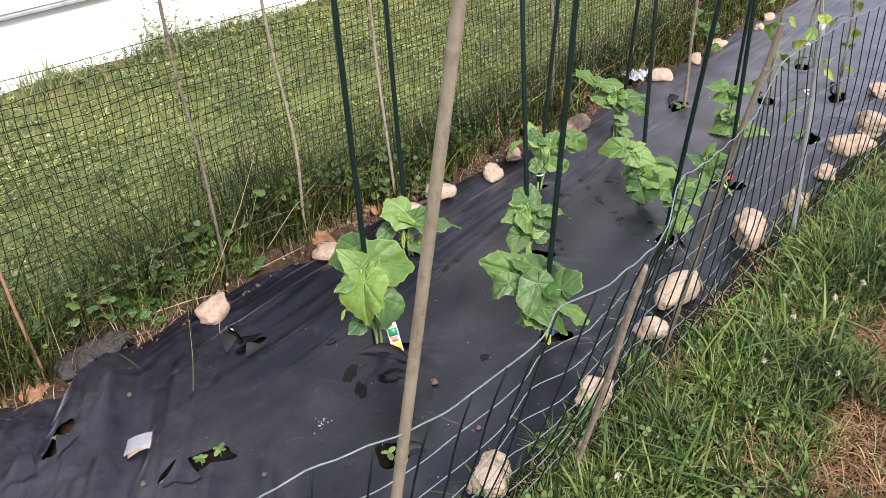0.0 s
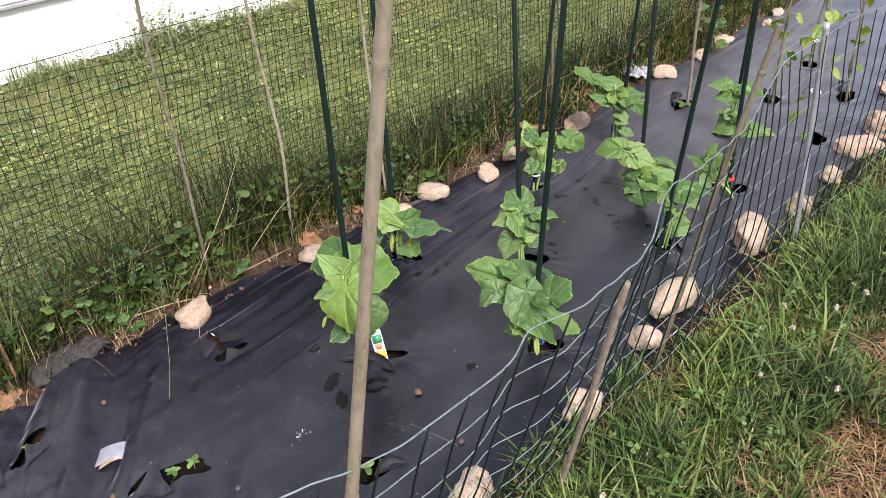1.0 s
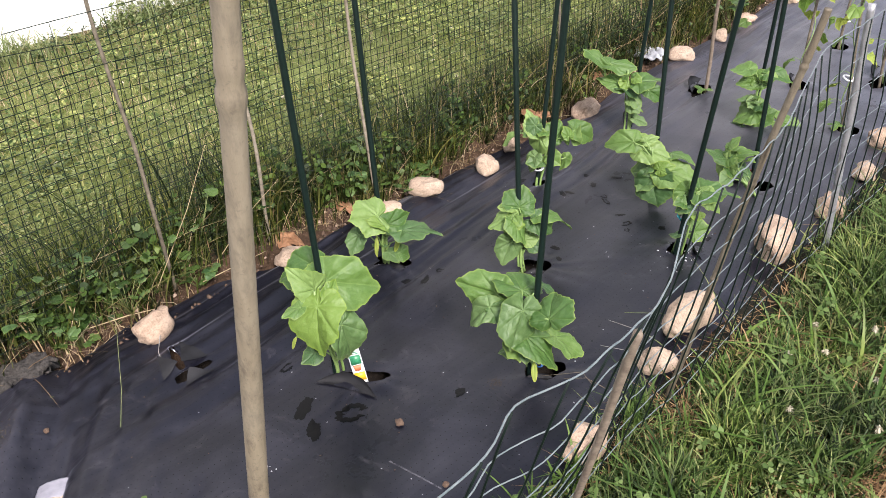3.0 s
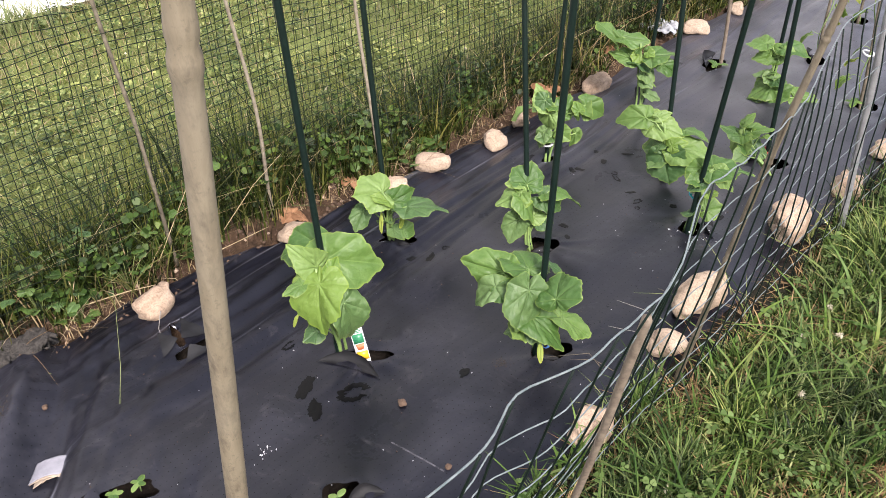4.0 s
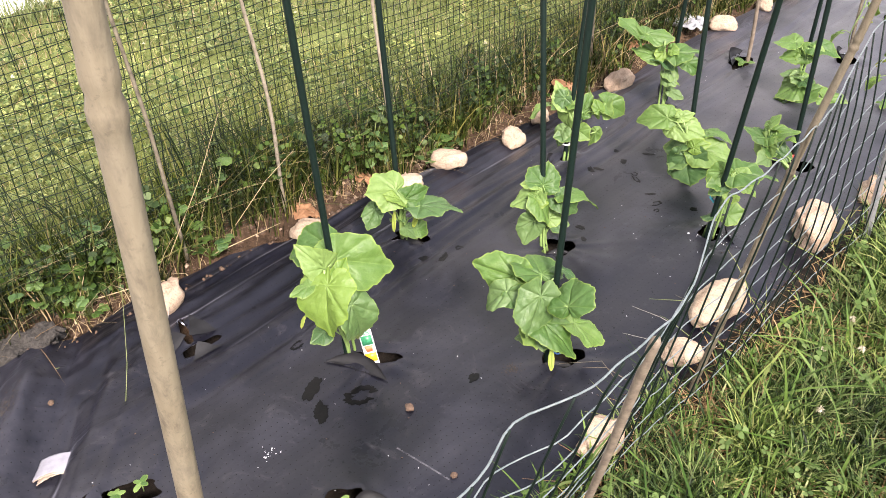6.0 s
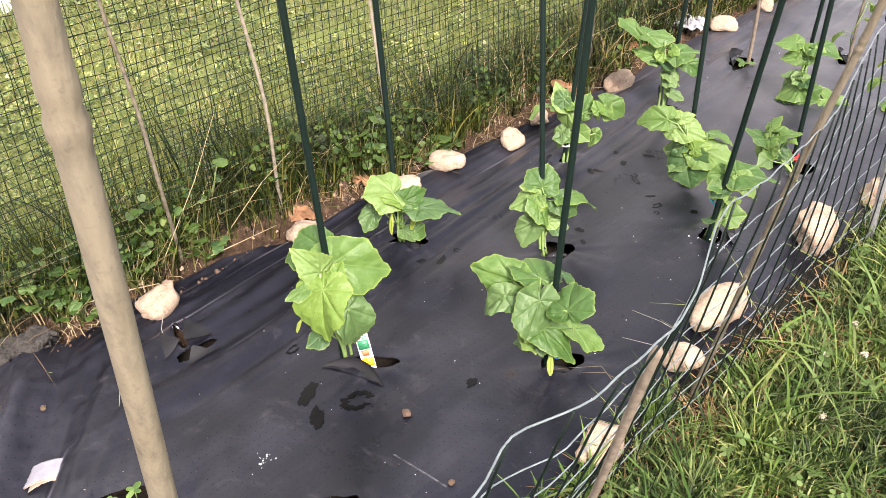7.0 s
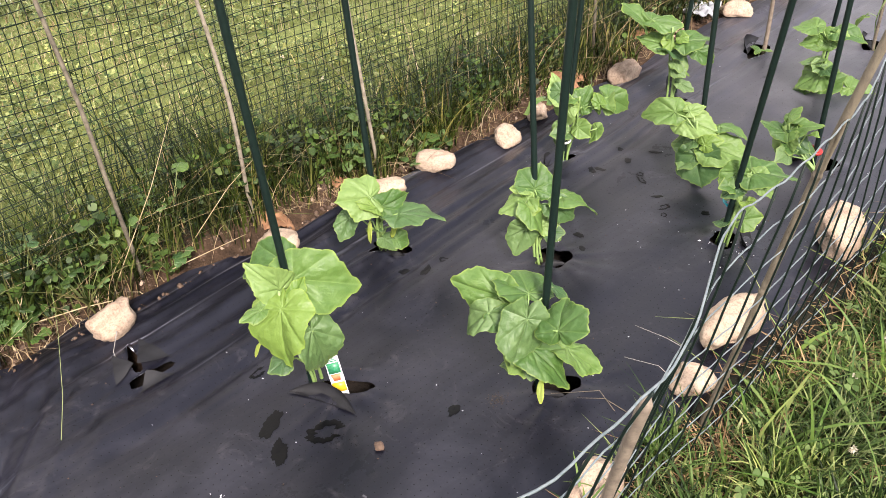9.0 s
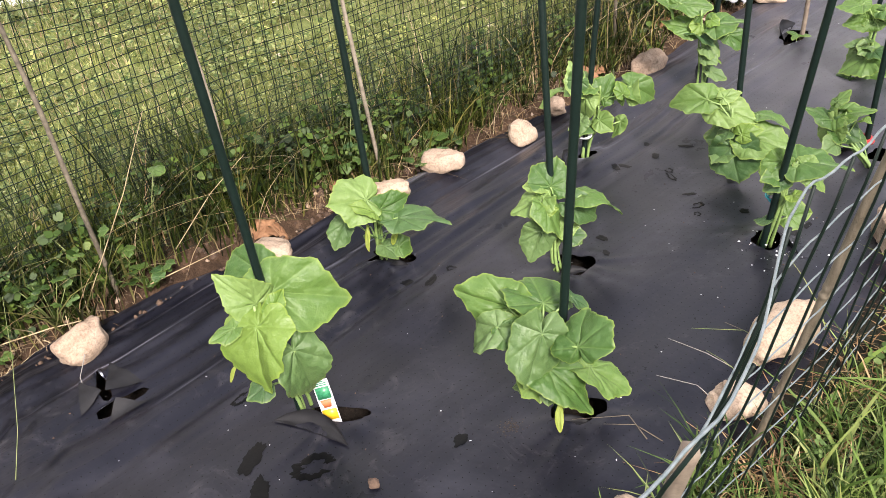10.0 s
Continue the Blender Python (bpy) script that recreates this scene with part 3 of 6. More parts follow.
def build_right_fence():
    fence = empty("wire_fence", W(1.2, 0.672, 0))
    tagged(fence, "green coated welded wire garden fence leaning outwards beside the bed", "fence")
    base = W(1.2, 0.672, 0)
    rows = [1.0, 0.875, 0.75, 0.625, 0.50, 0.375, 0.25, 0.125, 0.02]
    for k, s in enumerate(rows):
        pts, u = [], -0.2
        while u < 5.2:
            p = right_at(u, s)
            kink = 0.0022 * math.sin(2 * math.pi * u / 0.061 + k) * (0.5 + 1.2 * n2(u, k, 2.5, 26)) + 0.006 * n2(u, k * 3.1, 9, 27) * (1 if k else 0.5)
            pts.append(p - base + Vector((0, 0, kink)))
            u += 0.0152 if u < 2.4 else 0.03
        part("horizontal_wire", tube("horizontal_wire", pts, 0.00082 if k else 0.00105, WIRE_PALE, 6), WIRE_PALE, fence)
    u, k = -0.17, 0
    while u < 5.0:
        pts = []
        lean = 0.010 * n2(u, 0, 3, 41)
        for i in range(13):
            s = i / 12 * 1.0
            pts.append(right_at(u + lean * (1 - s), s) - base + W(0, -0.002, 0))
        part("vertical_wire", tube("vertical_wire", pts, 0.0014, WIRE_DARK, 6), WIRE_DARK, fence)
        u += 0.061 + 0.004 * n2(u, 1, 5, 28)
        k += 1


build_right_fence()


def left_point(u, z):
    return W(u, 1.685 + 0.020 * n2(u, z, 1.6, 51) + 0.05 * (z - 0.4) * n2(u, 0, 0.8, 52), z)


def build_left_fence():
    fence = empty("net_fence", W(1.5, 1.685, 0.09))
    tagged(fence, "green wire fence with fine plastic net along the lawn", "fence")
    base = W(1.5, 1.685, 0.09)

    def top(u):
        return 0.692 - 0.016 * (u - 0.9) + 0.006 * n2(u, 0, 3, 53)

    # fine net, joined
    verts, faces = [], []

    def strand(pts, r):
        v, f = tube_data(pts, r, 3, cap=False)
        o = len(verts)
        verts.extend(v)
        faces.extend(tuple(a + o for a in q) for q in f)

    g = 0.0205
    nu = int(6.4 / g)
    for i in range(nu):
        u = -0.4 + i * g
        hi = top(u) - 0.045 + 0.008 * n2(u, 0, 5, 54)
        pts = []
        for k in range(13):
            z = 0.06 + (hi - 0.06) * k / 12
            uu = u + 0.011 * noise.noise(Vector((u * 4, z * 6, 60))) + 0.003 * noise.noise(Vector((u * 40, z * 14, 66))) + 0.05 * (z - 0.3) * n2(u * 0.5, z, 1.0, 61)
            pts.append(left_point(uu, z) - base)
        strand(pts, 0.00098)
    for j in range(31):
        pts, u = [], -0.4
        while u < 6.0:
            hi = top(u) - 0.045 + 0.008 * n2(u, 0, 5, 54)
            z = 0.06 + (hi - 0.06) * j / 30 + 0.011 * noise.noise(Vector((u * 5, j * 0.4, 62))) + 0.003 * noise.noise(Vector((u * 14, j * 1.7, 67)))
            pts.append(left_point(u, z) - base)
            u += 0.045 if u < 2.5 else 0.12
        strand(pts, 0.00095)
    net = part("net", mesh_of("net", verts, faces, NET), NET, fence, "dark green plastic netting")
    tagged(net, kind="stuff")
    # welded wire that carries it
    for j in range(7):
        pts, u = [], -0.4
        while u < 6.0:
            pts.append(left_point(u, top(u) - 0.1 * j + (0.003 * n2(u, j, 6, 63) if j else 0)) - base - W(0, 0.004, 0))
            u += 0.08
        part("horizontal_wire", tube("horizontal_wire", pts, 0.0009 if j == 0 else 0.0007, NET, 5), NET, fence)
    u = -0.4
    while u < 6.0:
        pts = [left_point(u + 0.004 * n2(u, k, 2, 64), 0.05 + (top(u) - 0.05) * k / 7) - base - W(0, 0.006, 0) for k in range(8)]
        part("vertical_wire", tube("vertical_wire", pts, 0.0007, NET, 5), NET, fence)
        u += 0.1016


build_left_fence()

# ---- poles and stakes ----


def stick(name, base, lean, length, r0, r1, mat, label, category, sides=10, knobs=0.0, bend=0.0, group=""):
    """An upright stick pushed into the ground; lean: metres along u and v for each metre of height."""
    zb = base[2] if len(base) > 2 else -0.05
    foot = W(base[0] + lean[0] * zb, base[1] + lean[1] * zb, zb)
    d = (W(lean[0], lean[1], 0) + Vector((0, 0, 1)))
    n = 40
    pts, rad = [], []
    for i in range(n + 1):
        t = i / n
        off = Vector((n2(t * length, base[0], 3.0, 71), n2(t * length, base[1], 3.0, 72), 0)) * bend
        pts.append(d * (t * length) + off)
        rad.append(r0 + (r1 - r0) * t + knobs * (1 if i % 2 else 0) + knobs * 0.6 * n2(t * 30, base[0], 1.0, 73))
    ob = new(name, tube(name, pts, rad, mat, sides))
    ob.location = foot
    tagged(ob, label, category, group)
    return ob


STAKES = [((0.998, 1.217), (-0.034, -0.040)), ((1.327, 1.430), (-0.010, -0.005)), ((1.533, 1.181), (0.062, 0.072)),
          ((1.273, 0.940), (0.025, -0.072)), ((1.880, 1.410), (0.060, -0.070)), ((2.347, 1.415), (-0.03, -0.11)),
          ((2.034, 1.139), (0.044, 0.015)), ((1.825, 0.940), (-0.054, -0.148)), ((2.235, 0.958), (-0.03, -0.03)),
          ((2.770, 1.209), (-0.10, -0.09))]
for (u0, v0), lean in STAKES:
    stick("garden_stake", (u0, v0, -0.06), lean, 1.25, 0.0059, 0.0059, GREEN_COAT,
          "dark green plastic-coated plant stake standing in the bed", "plant stake", 12, knobs=0.00025, group="plant stakes in the bed")


def bamboo(foot, top, r0, r1, nodes, label, name="bamboo_pole", mat=BAMBOO):
    a, b = W(*foot), W(*top)
    pole = empty(name, a)
    tagged(pole, label, "bamboo pole")
    d = b - a
    pts, rad = [], []
    n = 420
    for i in range(n + 1):
        t = i / n
        r = r0 + (r1 - r0) * t
        for q in nodes:
            x = (t - q) * d.length
            r += 0.0012 * math.exp(-(x / 0.0035) ** 2) + 0.0007 * math.exp(-((x - 0.012) / 0.004) ** 2) - 0.0004 * math.exp(-((x - 0.006) / 0.003) ** 2)
        off = Vector((n2(t, 1, 3, 81), n2(t, 2, 3, 82), 0)) * 0.006
        pts.append(d * t + off)
        rad.append(r)
    part("culm", tube("culm", pts, rad, mat, 18), mat, pole)
    for q in nodes:
        i = int(q * n)
        rr = rad[i] + 0.0001
        p = [pts[i] + d.normalized() * k for k in (-0.002, 0.0, 0.002)]
        part("node_ring", tube("node_ring", p, [rr - 0.001, rr, rr - 0.001], mat, 18), mat, pole)
    return pole


bamboo((0.4144, 0.627, -0.05), (0.4354, 0.2375, 1.70), 0.0080, 0.0034, (0.12, 0.345, 0.606, 0.88),
       "weathered tan bamboo pole standing at the wire fence")
bamboo((1.385, 0.700, -0.04), (1.375, 0.535, 0.775), 0.0058, 0.0050, (0.2, 0.42, 0.66, 0.9),
       "cracked brown bamboo cane leaning on the wire fence", mat=CANE)
stick("wooden_stake", (0.965, 0.637, -0.03), (-0.105, -0.266), 0.582, 0.0052, 0.0062, WOOD,
      "short weathered wooden stake with a cut top holding the fence", "wooden stake", 4, bend=0.004)
stick("metal_post", (2.02, 0.668, -0.04), (-0.045, 0.016), 0.64, 0.0075, 0.0075, STEEL,
      "thin grey metal tube post at the wire fence", "fence post", 12)
stick("wooden_stick", (2.715, 1.375, -0.04), (-0.12, -0.12), 0.55, 0.0065, 0.005, WOOD,
      "thin pale wooden stick standing in a planting hole", "wooden stick", 7, bend=0.012)
for (u0, v0, z0), lean, ln, mat, lab in (
        ((0.905, 1.672, 0.06), (0.0, 0.0), 0.95, TWIG, "grey brown stick holding the net fence"),
        ((1.185, 1.672, 0.05), (-0.02, 0.01), 0.90, PALE_STICK, "pale weathered stick holding the net fence"),
        ((1.505, 1.672, 0.05), (-0.02, 0.0), 0.80, PALE_STICK, "pale weathered stick holding the net fence"),
        ((0.425, 1.665, 0.03), (-0.01, 0.0), 0.36, RED_WOOD, "short reddish stick in the weeds at the net fence"),
        ((2.30, 1.672, 0.05), (0.02, 0.0), 0.80, TWIG, "grey brown stick holding the net fence")):
    stick("fence_stick", (u0, v0, z0), lean, ln, 0.0043, 0.0034, mat, lab, "wooden stick", 7, knobs=0.0004, bend=0.020)

# ---- cucumber plants ----
LOBES = ((0, 1.0), (5, 0.955), (13, 0.885), (24, 0.825), (35, 0.805), (44, 0.815), (51, 0.835), (57, 0.79), (68, 0.725), (80, 0.70), (90, 0.705), (98, 0.695),
         (108, 0.61), (124, 0.52), (138, 0.475), (150, 0.42), (160, 0.31), (170, 0.17), (180, 0.07))


def lobe(a):
    a = abs(math.degrees(a))
    for (a0, r0), (a1, r1) in zip(LOBES, LOBES[1:]):
        if a <= a1:
            t = (a - a0) / (a1 - a0)
            t = 0.7 * t + 0.3 * t * t * (3 - 2 * t)
            return r0 + (r1 - r0) * t
    return LOBES[-1][1]


def leaf_mesh(length, width, droop, curl, seed, oval=False):
    """A lobed leaf: its stalk joins at the origin, its tip lies at +x, its face looks to +z."""
    rng = random.Random(seed)
    na, nr = (120, 15) if length > 0.045 else (72, 7)
    verts, faces, vein, rim = [Vector((0, 0, 0))], [], [1.0], [0.0]
    ph, fold, skew = rng.uniform(0, 6.28), rng.uniform(0.06, 0.38), rng.uniform(-0.10, 0.10)
    wave, teeth = rng.uniform(0.06, 0.13), rng.randint(5, 7)
    lob = [math.radians(a) for a in (0, 50, -50, 96, -96, 142, -142)]
    for j in range(1, nr + 1):
        for i in range(na):
            a = -math.pi + 2 * math.pi * i / na
            if oval:
                x0, y0 = 0.5 - 0.52 * math.cos(a), 0.30 * math.sin(a)
                ang, R = math.atan2(y0, x0), math.hypot(x0, y0)
            else:
                ang = a
                saw = ((i * teeth / 40.0) % 1.0) - 0.5
                R = lobe(a) * (1 + 0.055 * saw * (1 if a > 0 else -1) + skew * math.sin(a) + 0.03 * math.sin(4 * a + 2 * ph))
            q = (j / nr) ** 0.85
            r = R * q
            along, side = r * math.cos(ang), r * math.sin(ang)
            x, y = along * length, side * length * width
            z = -droop * length * max(0.0, along) ** 2 - curl * length * side ** 2
            z += fold * length * abs(side) - 0.5 * fold * length * q
            z += wave * length * q ** 2 * math.sin(3 * ang + ph) * (0.3 if oval else 1)
            z += 0.030 * length * q ** 3 * math.sin(8 * ang + 2 * ph) * (0.3 if oval else 1)
            # the nearest main vein, how far off it lies, and the side veins that leave it
            d, t = min((abs(math.sin(ang - b)) * r, math.cos(ang - b) * r) if math.cos(ang - b) > 0.5 else (9, 0) for b in lob)
            main = math.exp(-(d / 0.016) ** 2) * (1 - 0.45 * q)
            rib = (t * 5.2 - d * 3.4 + 0.3 * ph) % 1.0
            branch = math.exp(-((rib - 0.5) / 0.12) ** 2) * min(1.0, d / 0.03) * (1 - 0.4 * q) if d < 1 else 0.0
            z += length * (-0.036 * math.exp(-(d / 0.055) ** 2) * (1 - 0.5 * q) - 0.010 * branch)
            z += length * (0.034 * noise.noise(Vector((x, y, seed)) * (3.0 / length)) + 0.020 * noise.noise(Vector((x, y, seed)) * (8.0 / length)) - 0.03 * q ** 6)
            verts.append(Vector((x, y, z)))
            vein.append(min(1.0, main + 0.30 * branch))
            rim.append(1.0 if j == nr else 0.0)
    for i in range(na):
        faces.append((0, 1 + i, 1 + (i + 1) % na))
    for j in range(nr - 1):
        for i in range(na):
            a, b = 1 + j * na + i, 1 + j * na + (i + 1) % na
            faces.append((a, a + na, b + na, b))
    me = mesh_of("leaf", verts, faces)
    at = me.attributes.new("vein", 'FLOAT', 'POINT')
    at.data.foreach_set("value", vein)
    at = me.attributes.new("rim", 'FLOAT', 'POINT')
    at.data.foreach_set("value", rim)
    return me


# leaf faces are turned up and towards the camera's side
VIEW_SIDE = W(-0.35, -0.30, 0) + Vector((0, 0, 0.8))
LEAF_MATS = {'m': LEAF_M, 'd': LEAF_D, 'y': LEAF_Y, 'c': LEAF_C, 'p': LEAF_M}


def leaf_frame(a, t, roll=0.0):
    """The turn that lays a leaf from its stalk point a to its tip t, facing the camera's side."""
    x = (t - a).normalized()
    z = VIEW_SIDE - x * VIEW_SIDE.dot(x)
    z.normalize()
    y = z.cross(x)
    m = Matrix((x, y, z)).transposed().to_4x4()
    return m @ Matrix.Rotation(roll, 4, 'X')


plant_count = [0]


def cucumber_plant(base, leaves, label="young cucumber plant with broad lobed green leaves in the sheet", height=0.17):
    plant_count[0] += 1
    k = plant_count[0]
    rng = random.Random(100 + k)
    foot = W(base[0], base[1], -0.01)
    plant = empty("cucumber_plant", foot)
    tagged(plant, label, "cucumber plant", "cucumber plants in the bed")
    cx = sum(l[0] for l in leaves) / len(leaves)
    cy = sum(l[1] for l in leaves) / len(leaves)
    zt = max(l[2] for l in leaves) - 0.015
    path = []
    for i in range(13):
        t = i / 12
        w = sstep(0.0, 1.0, t)
        p = W(base[0] + (cx - base[0]) * w + 0.006 * math.sin(5 * t + k), base[1] + (cy - base[1]) * w + 0.006 * math.cos(4 * t + k), -0.01 + (zt + 0.01) * t)
        path.append(p - foot)
    part("stem", tube("stem", path, [0.0042 - 0.0018 * i / 12 for i in range(13)], STEM, 7), STEM, plant)
    for n in range(2):
        off = Vector((rng.uniform(-0.012, 0.012), rng.uniform(-0.012, 0.012), 0))
        side = [p * (0.75 + 0.1 * n) + off * (1 - 0.5 * i / 12) for i, p in enumerate(path)]
        part("stem", tube("stem", side, [0.0034 - 0.0016 * i / 12 for i in range(13)], STEM, 7), STEM, plant)
    fill = []
    for n in range(3 if base[0] < 1.6 else 6):
        a = rng.uniform(0, 6.28)
        d = rng.uniform(0.008, 0.035) * (1.0 if n < 7 else 1.9)
        za = zt * (rng.uniform(0.35, 0.65) if n < 3 else rng.uniform(0.75, 1.0))
        fu, fv = cx + (base[0] - cx) * 0.3 + math.cos(a) * d, cy + (base[1] - cy) * 0.3 + math.sin(a) * d
        ln = rng.uniform(0.028, 0.042) if n < 3 or n > 6 else rng.uniform(0.016, 0.027)
        fill.append((fu, fv, za, fu + math.cos(a) * ln, fv + math.sin(a) * ln, za + rng.uniform(-0.02, 0.01), 1.05, 'dmdymymmdmd'[n]))
    for n, (au, av, az, tu, tv, tz, wf, kind, *turn) in enumerate(list(leaves) + fill):
        a, t = W(au, av, az) - foot, W(tu, tv, tz) - foot
        length = (t - a).length
        seed = k * 20 + n + (307 if k == 1 else 0)
        r = random.Random(seed)
        oval = kind == 'c'
        me = leaf_mesh(length, wf if oval else max(0.60, wf * 0.92), r.uniform(0.0, 0.30), r.uniform(-0.05, 0.22), seed, oval)
        ob = part("seed_leaf" if oval else "leaf", me, LEAF_MATS[kind], plant)
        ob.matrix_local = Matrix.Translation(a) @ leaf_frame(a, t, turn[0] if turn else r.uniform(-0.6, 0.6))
        s = path[min(12, max(1, int(12 * (az - 0.035) / max(zt, 0.05))))]
        mid = s * 0.5 + a * 0.5 + Vector((0, 0, 0.012))
        pts = [s, s * 0.6 + mid * 0.4, mid, a * 0.6 + mid * 0.4 - Vector((0, 0, 0.002)), a - Vector((0, 0, 0.001))]
        part("petiole", tube("petiole", pts, 0.0016, STEM, 6), STEM, plant)
    return plant


cucumber_plant((0.998, 1.217), [
    (0.952, 1.175, 0.228, 0.899, 1.147, 0.154, 0.88, 'y', 0.25),
    # darker green stands for the shading that parts it from the front leaf
    (0.972, 1.200, 0.240, 0.934, 1.206, 0.292, 0.76, 'm', -0.6),
    (0.999, 1.205, 0.244, 1.081, 1.134, 0.223, 0.74, 'm', 0.35),
    (1.005, 1.245, 0.258, 0.945, 1.290, 0.250, 0.95, 'm', -0.1),
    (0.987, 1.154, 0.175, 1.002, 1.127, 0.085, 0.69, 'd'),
    (0.931, 1.199, 0.226, 0.895, 1.208, 0.219, 0.53, 'm'),
    (0.922, 1.216, 0.154, 0.904, 1.214, 0.139, 0.76, 'c'),
    (0.977, 1.171, 0.239, 0.999, 1.170, 0.264, 0.68, 'y'),
])
cucumber_plant((1.273, 0.940), [
    (1.237, 0.867, 0.184, 1.273, 0.894, 0.219, 1.27, 'm'),
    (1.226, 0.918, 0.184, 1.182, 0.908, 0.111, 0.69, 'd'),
    (1.230, 0.913, 0.127, 1.257, 0.844, 0.074, 0.54, 'm'),
    (1.282, 0.884, 0.108, 1.321, 0.838, 0.065, 0.61, 'p'),
    (1.271, 0.957, 0.189, 1.298, 1.002, 0.208, 1.47, 'm'),
    (1.240, 0.994, 0.179, 1.200, 1.070, 0.195, 0.53, 'm'),
    (1.207, 0.986, 0.170, 1.171, 1.027, 0.135, 0.57, 'd'),
    (1.206, 0.971, 0.163, 1.241, 0.947, 0.188, 0.51, 'm'),
    (1.216, 0.883, 0.087, 1.193, 0.865, 0.065, 0.53, 'c'),
    (1.296, 0.928, 0.201, 1.312, 0.910, 0.182, 0.64, 'd'),
])
cucumber_plant((1.327, 1.430), [
    (1.292, 1.393, 0.178, 1.224, 1.407, 0.197, 0.99, 'm'),
    (1.293, 1.374, 0.161, 1.263, 1.390, 0.191, 0.58, 'y'),
    (1.308, 1.382, 0.151, 1.361, 1.355, 0.165, 0.62, 'm', 0.75),
    (1.326, 1.355, 0.140, 1.392, 1.287, 0.140, 0.55, 'd', -0.55),
    (1.260, 1.430, 0.130, 1.221, 1.422, 0.098, 0.75, 'd'),
    (1.291, 1.407, 0.119, 1.272, 1.397, 0.076, 0.38, 'c'),
    (1.338, 1.384, 0.099, 1.323, 1.383, 0.070, 0.57, 'c'),
])
cucumber_plant((1.533, 1.181), [
    (1.532, 1.183, 0.168, 1.562, 1.193, 0.212, 1.13, 'm'),
    (1.521, 1.194, 0.170, 1.500, 1.219, 0.176, 0.73, 'm'),
    (1.515, 1.186, 0.154, 1.470, 1.222, 0.128, 0.77, 'm'),
    (1.511, 1.175, 0.144, 1.524, 1.138, 0.094, 0.83, 'm'),
    (1.574, 1.150, 0.145, 1.639, 1.105, 0.130, 0.59, 'm'),
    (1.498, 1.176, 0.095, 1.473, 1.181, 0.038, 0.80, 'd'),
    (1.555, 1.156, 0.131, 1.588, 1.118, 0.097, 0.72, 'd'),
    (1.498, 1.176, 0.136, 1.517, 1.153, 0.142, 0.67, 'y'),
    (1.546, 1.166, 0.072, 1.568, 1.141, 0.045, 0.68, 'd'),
])
cucumber_plant((1.880, 1.405), [
    (1.873, 1.398, 0.170, 1.877, 1.441, 0.219, 0.83, 'm'),
    (1.848, 1.444, 0.162, 1.814, 1.485, 0.139, 0.55, 'm'),
    (1.859, 1.399, 0.190, 1.831, 1.418, 0.161, 0.88, 'd'),
    (1.865, 1.391, 0.156, 1.852, 1.391, 0.098, 0.75, 'm'),
    (1.857, 1.401, 0.099, 1.832, 1.416, 0.058, 0.76, 'd'),
    (1.941, 1.331, 0.166, 1.979, 1.285, 0.139, 0.73, 'm'),
    (1.933, 1.341, 0.143, 1.960, 1.355, 0.189, 0.93, 'm'),
    (1.897, 1.369, 0.147, 1.925, 1.366, 0.192, 0.84, 'm'),
    (1.928, 1.347, 0.086, 1.906, 1.357, 0.052, 0.71, 'm'),
    (1.915, 1.331, 0.157, 1.915, 1.347, 0.183, 0.81, 'y'),
])
cucumber_plant((2.280, 1.375), [
    (2.235, 1.446, 0.229, 2.224, 1.500, 0.282, 0.80, 'm'),
    (2.243, 1.434, 0.236, 2.285, 1.368, 0.224, 0.54, 'm'),
    (2.279, 1.358, 0.186, 2.325, 1.304, 0.205, 0.80, 'm'),
    (2.252, 1.400, 0.176, 2.215, 1.458, 0.196, 0.53, 'm'),
    (2.252, 1.400, 0.170, 2.276, 1.345, 0.161, 0.59, 'd'),
    (2.305, 1.335, 0.157, 2.334, 1.290, 0.127, 0.37, 'm'),
    (2.282, 1.371, 0.114, 2.302, 1.340, 0.094, 0.36, 'y'),
    (2.287, 1.363, 0.067, 2.308, 1.330, 0.048, 0.48, 'd'),
])
cucumber_plant((2.000, 1.120), [
    (1.971, 1.169, 0.168, 1.932, 1.235, 0.161, 0.40, 'm'),
    (1.980, 1.154, 0.151, 2.003, 1.075, 0.136, 0.66, 'm'),
    (1.999, 1.083, 0.098, 2.042, 0.989, 0.090, 0.58, 'm'),
    (2.038, 1.094, 0.130, 2.080, 1.043, 0.129, 0.44, 'm'),
    (1.972, 1.108, 0.081, 1.955, 1.077, 0.011, 1.07, 'd'),
    (1.985, 1.126, 0.104, 1.961, 1.146, 0.087, 0.94, 'd'),
    (1.987, 1.142, 0.171, 2.012, 1.119, 0.181, 0.43, 'm'),
    (1.981, 1.093, 0.108, 2.000, 1.061, 0.121, 0.77, 'y'),
])
cucumber_plant((1.825, 0.940), [
    (1.823, 0.923, 0.176, 1.791, 0.940, 0.144, 0.82, 'm'),
    (1.843, 0.906, 0.174, 1.883, 0.831, 0.186, 0.67, 'm'),
    (1.816, 0.915, 0.151, 1.793, 0.936, 0.126, 0.84, 'd'),
    (1.840, 0.891, 0.167, 1.851, 0.849, 0.133, 0.60, 'm'),
])
cucumber_plant((2.188, 0.926), [
    (2.158, 0.998, 0.098, 2.137, 1.048, 0.123, 0.61, 'm'),
    (2.159, 0.994, 0.105, 2.183, 0.937, 0.137, 0.63, 'm'),
    (2.149, 0.992, 0.094, 2.134, 1.004, 0.039, 0.91, 'm'),
    (2.157, 0.999, 0.136, 2.175, 0.984, 0.161, 0.89, 'm'),
    (2.153, 0.984, 0.086, 2.171, 0.940, 0.060, 0.72, 'd'),
])
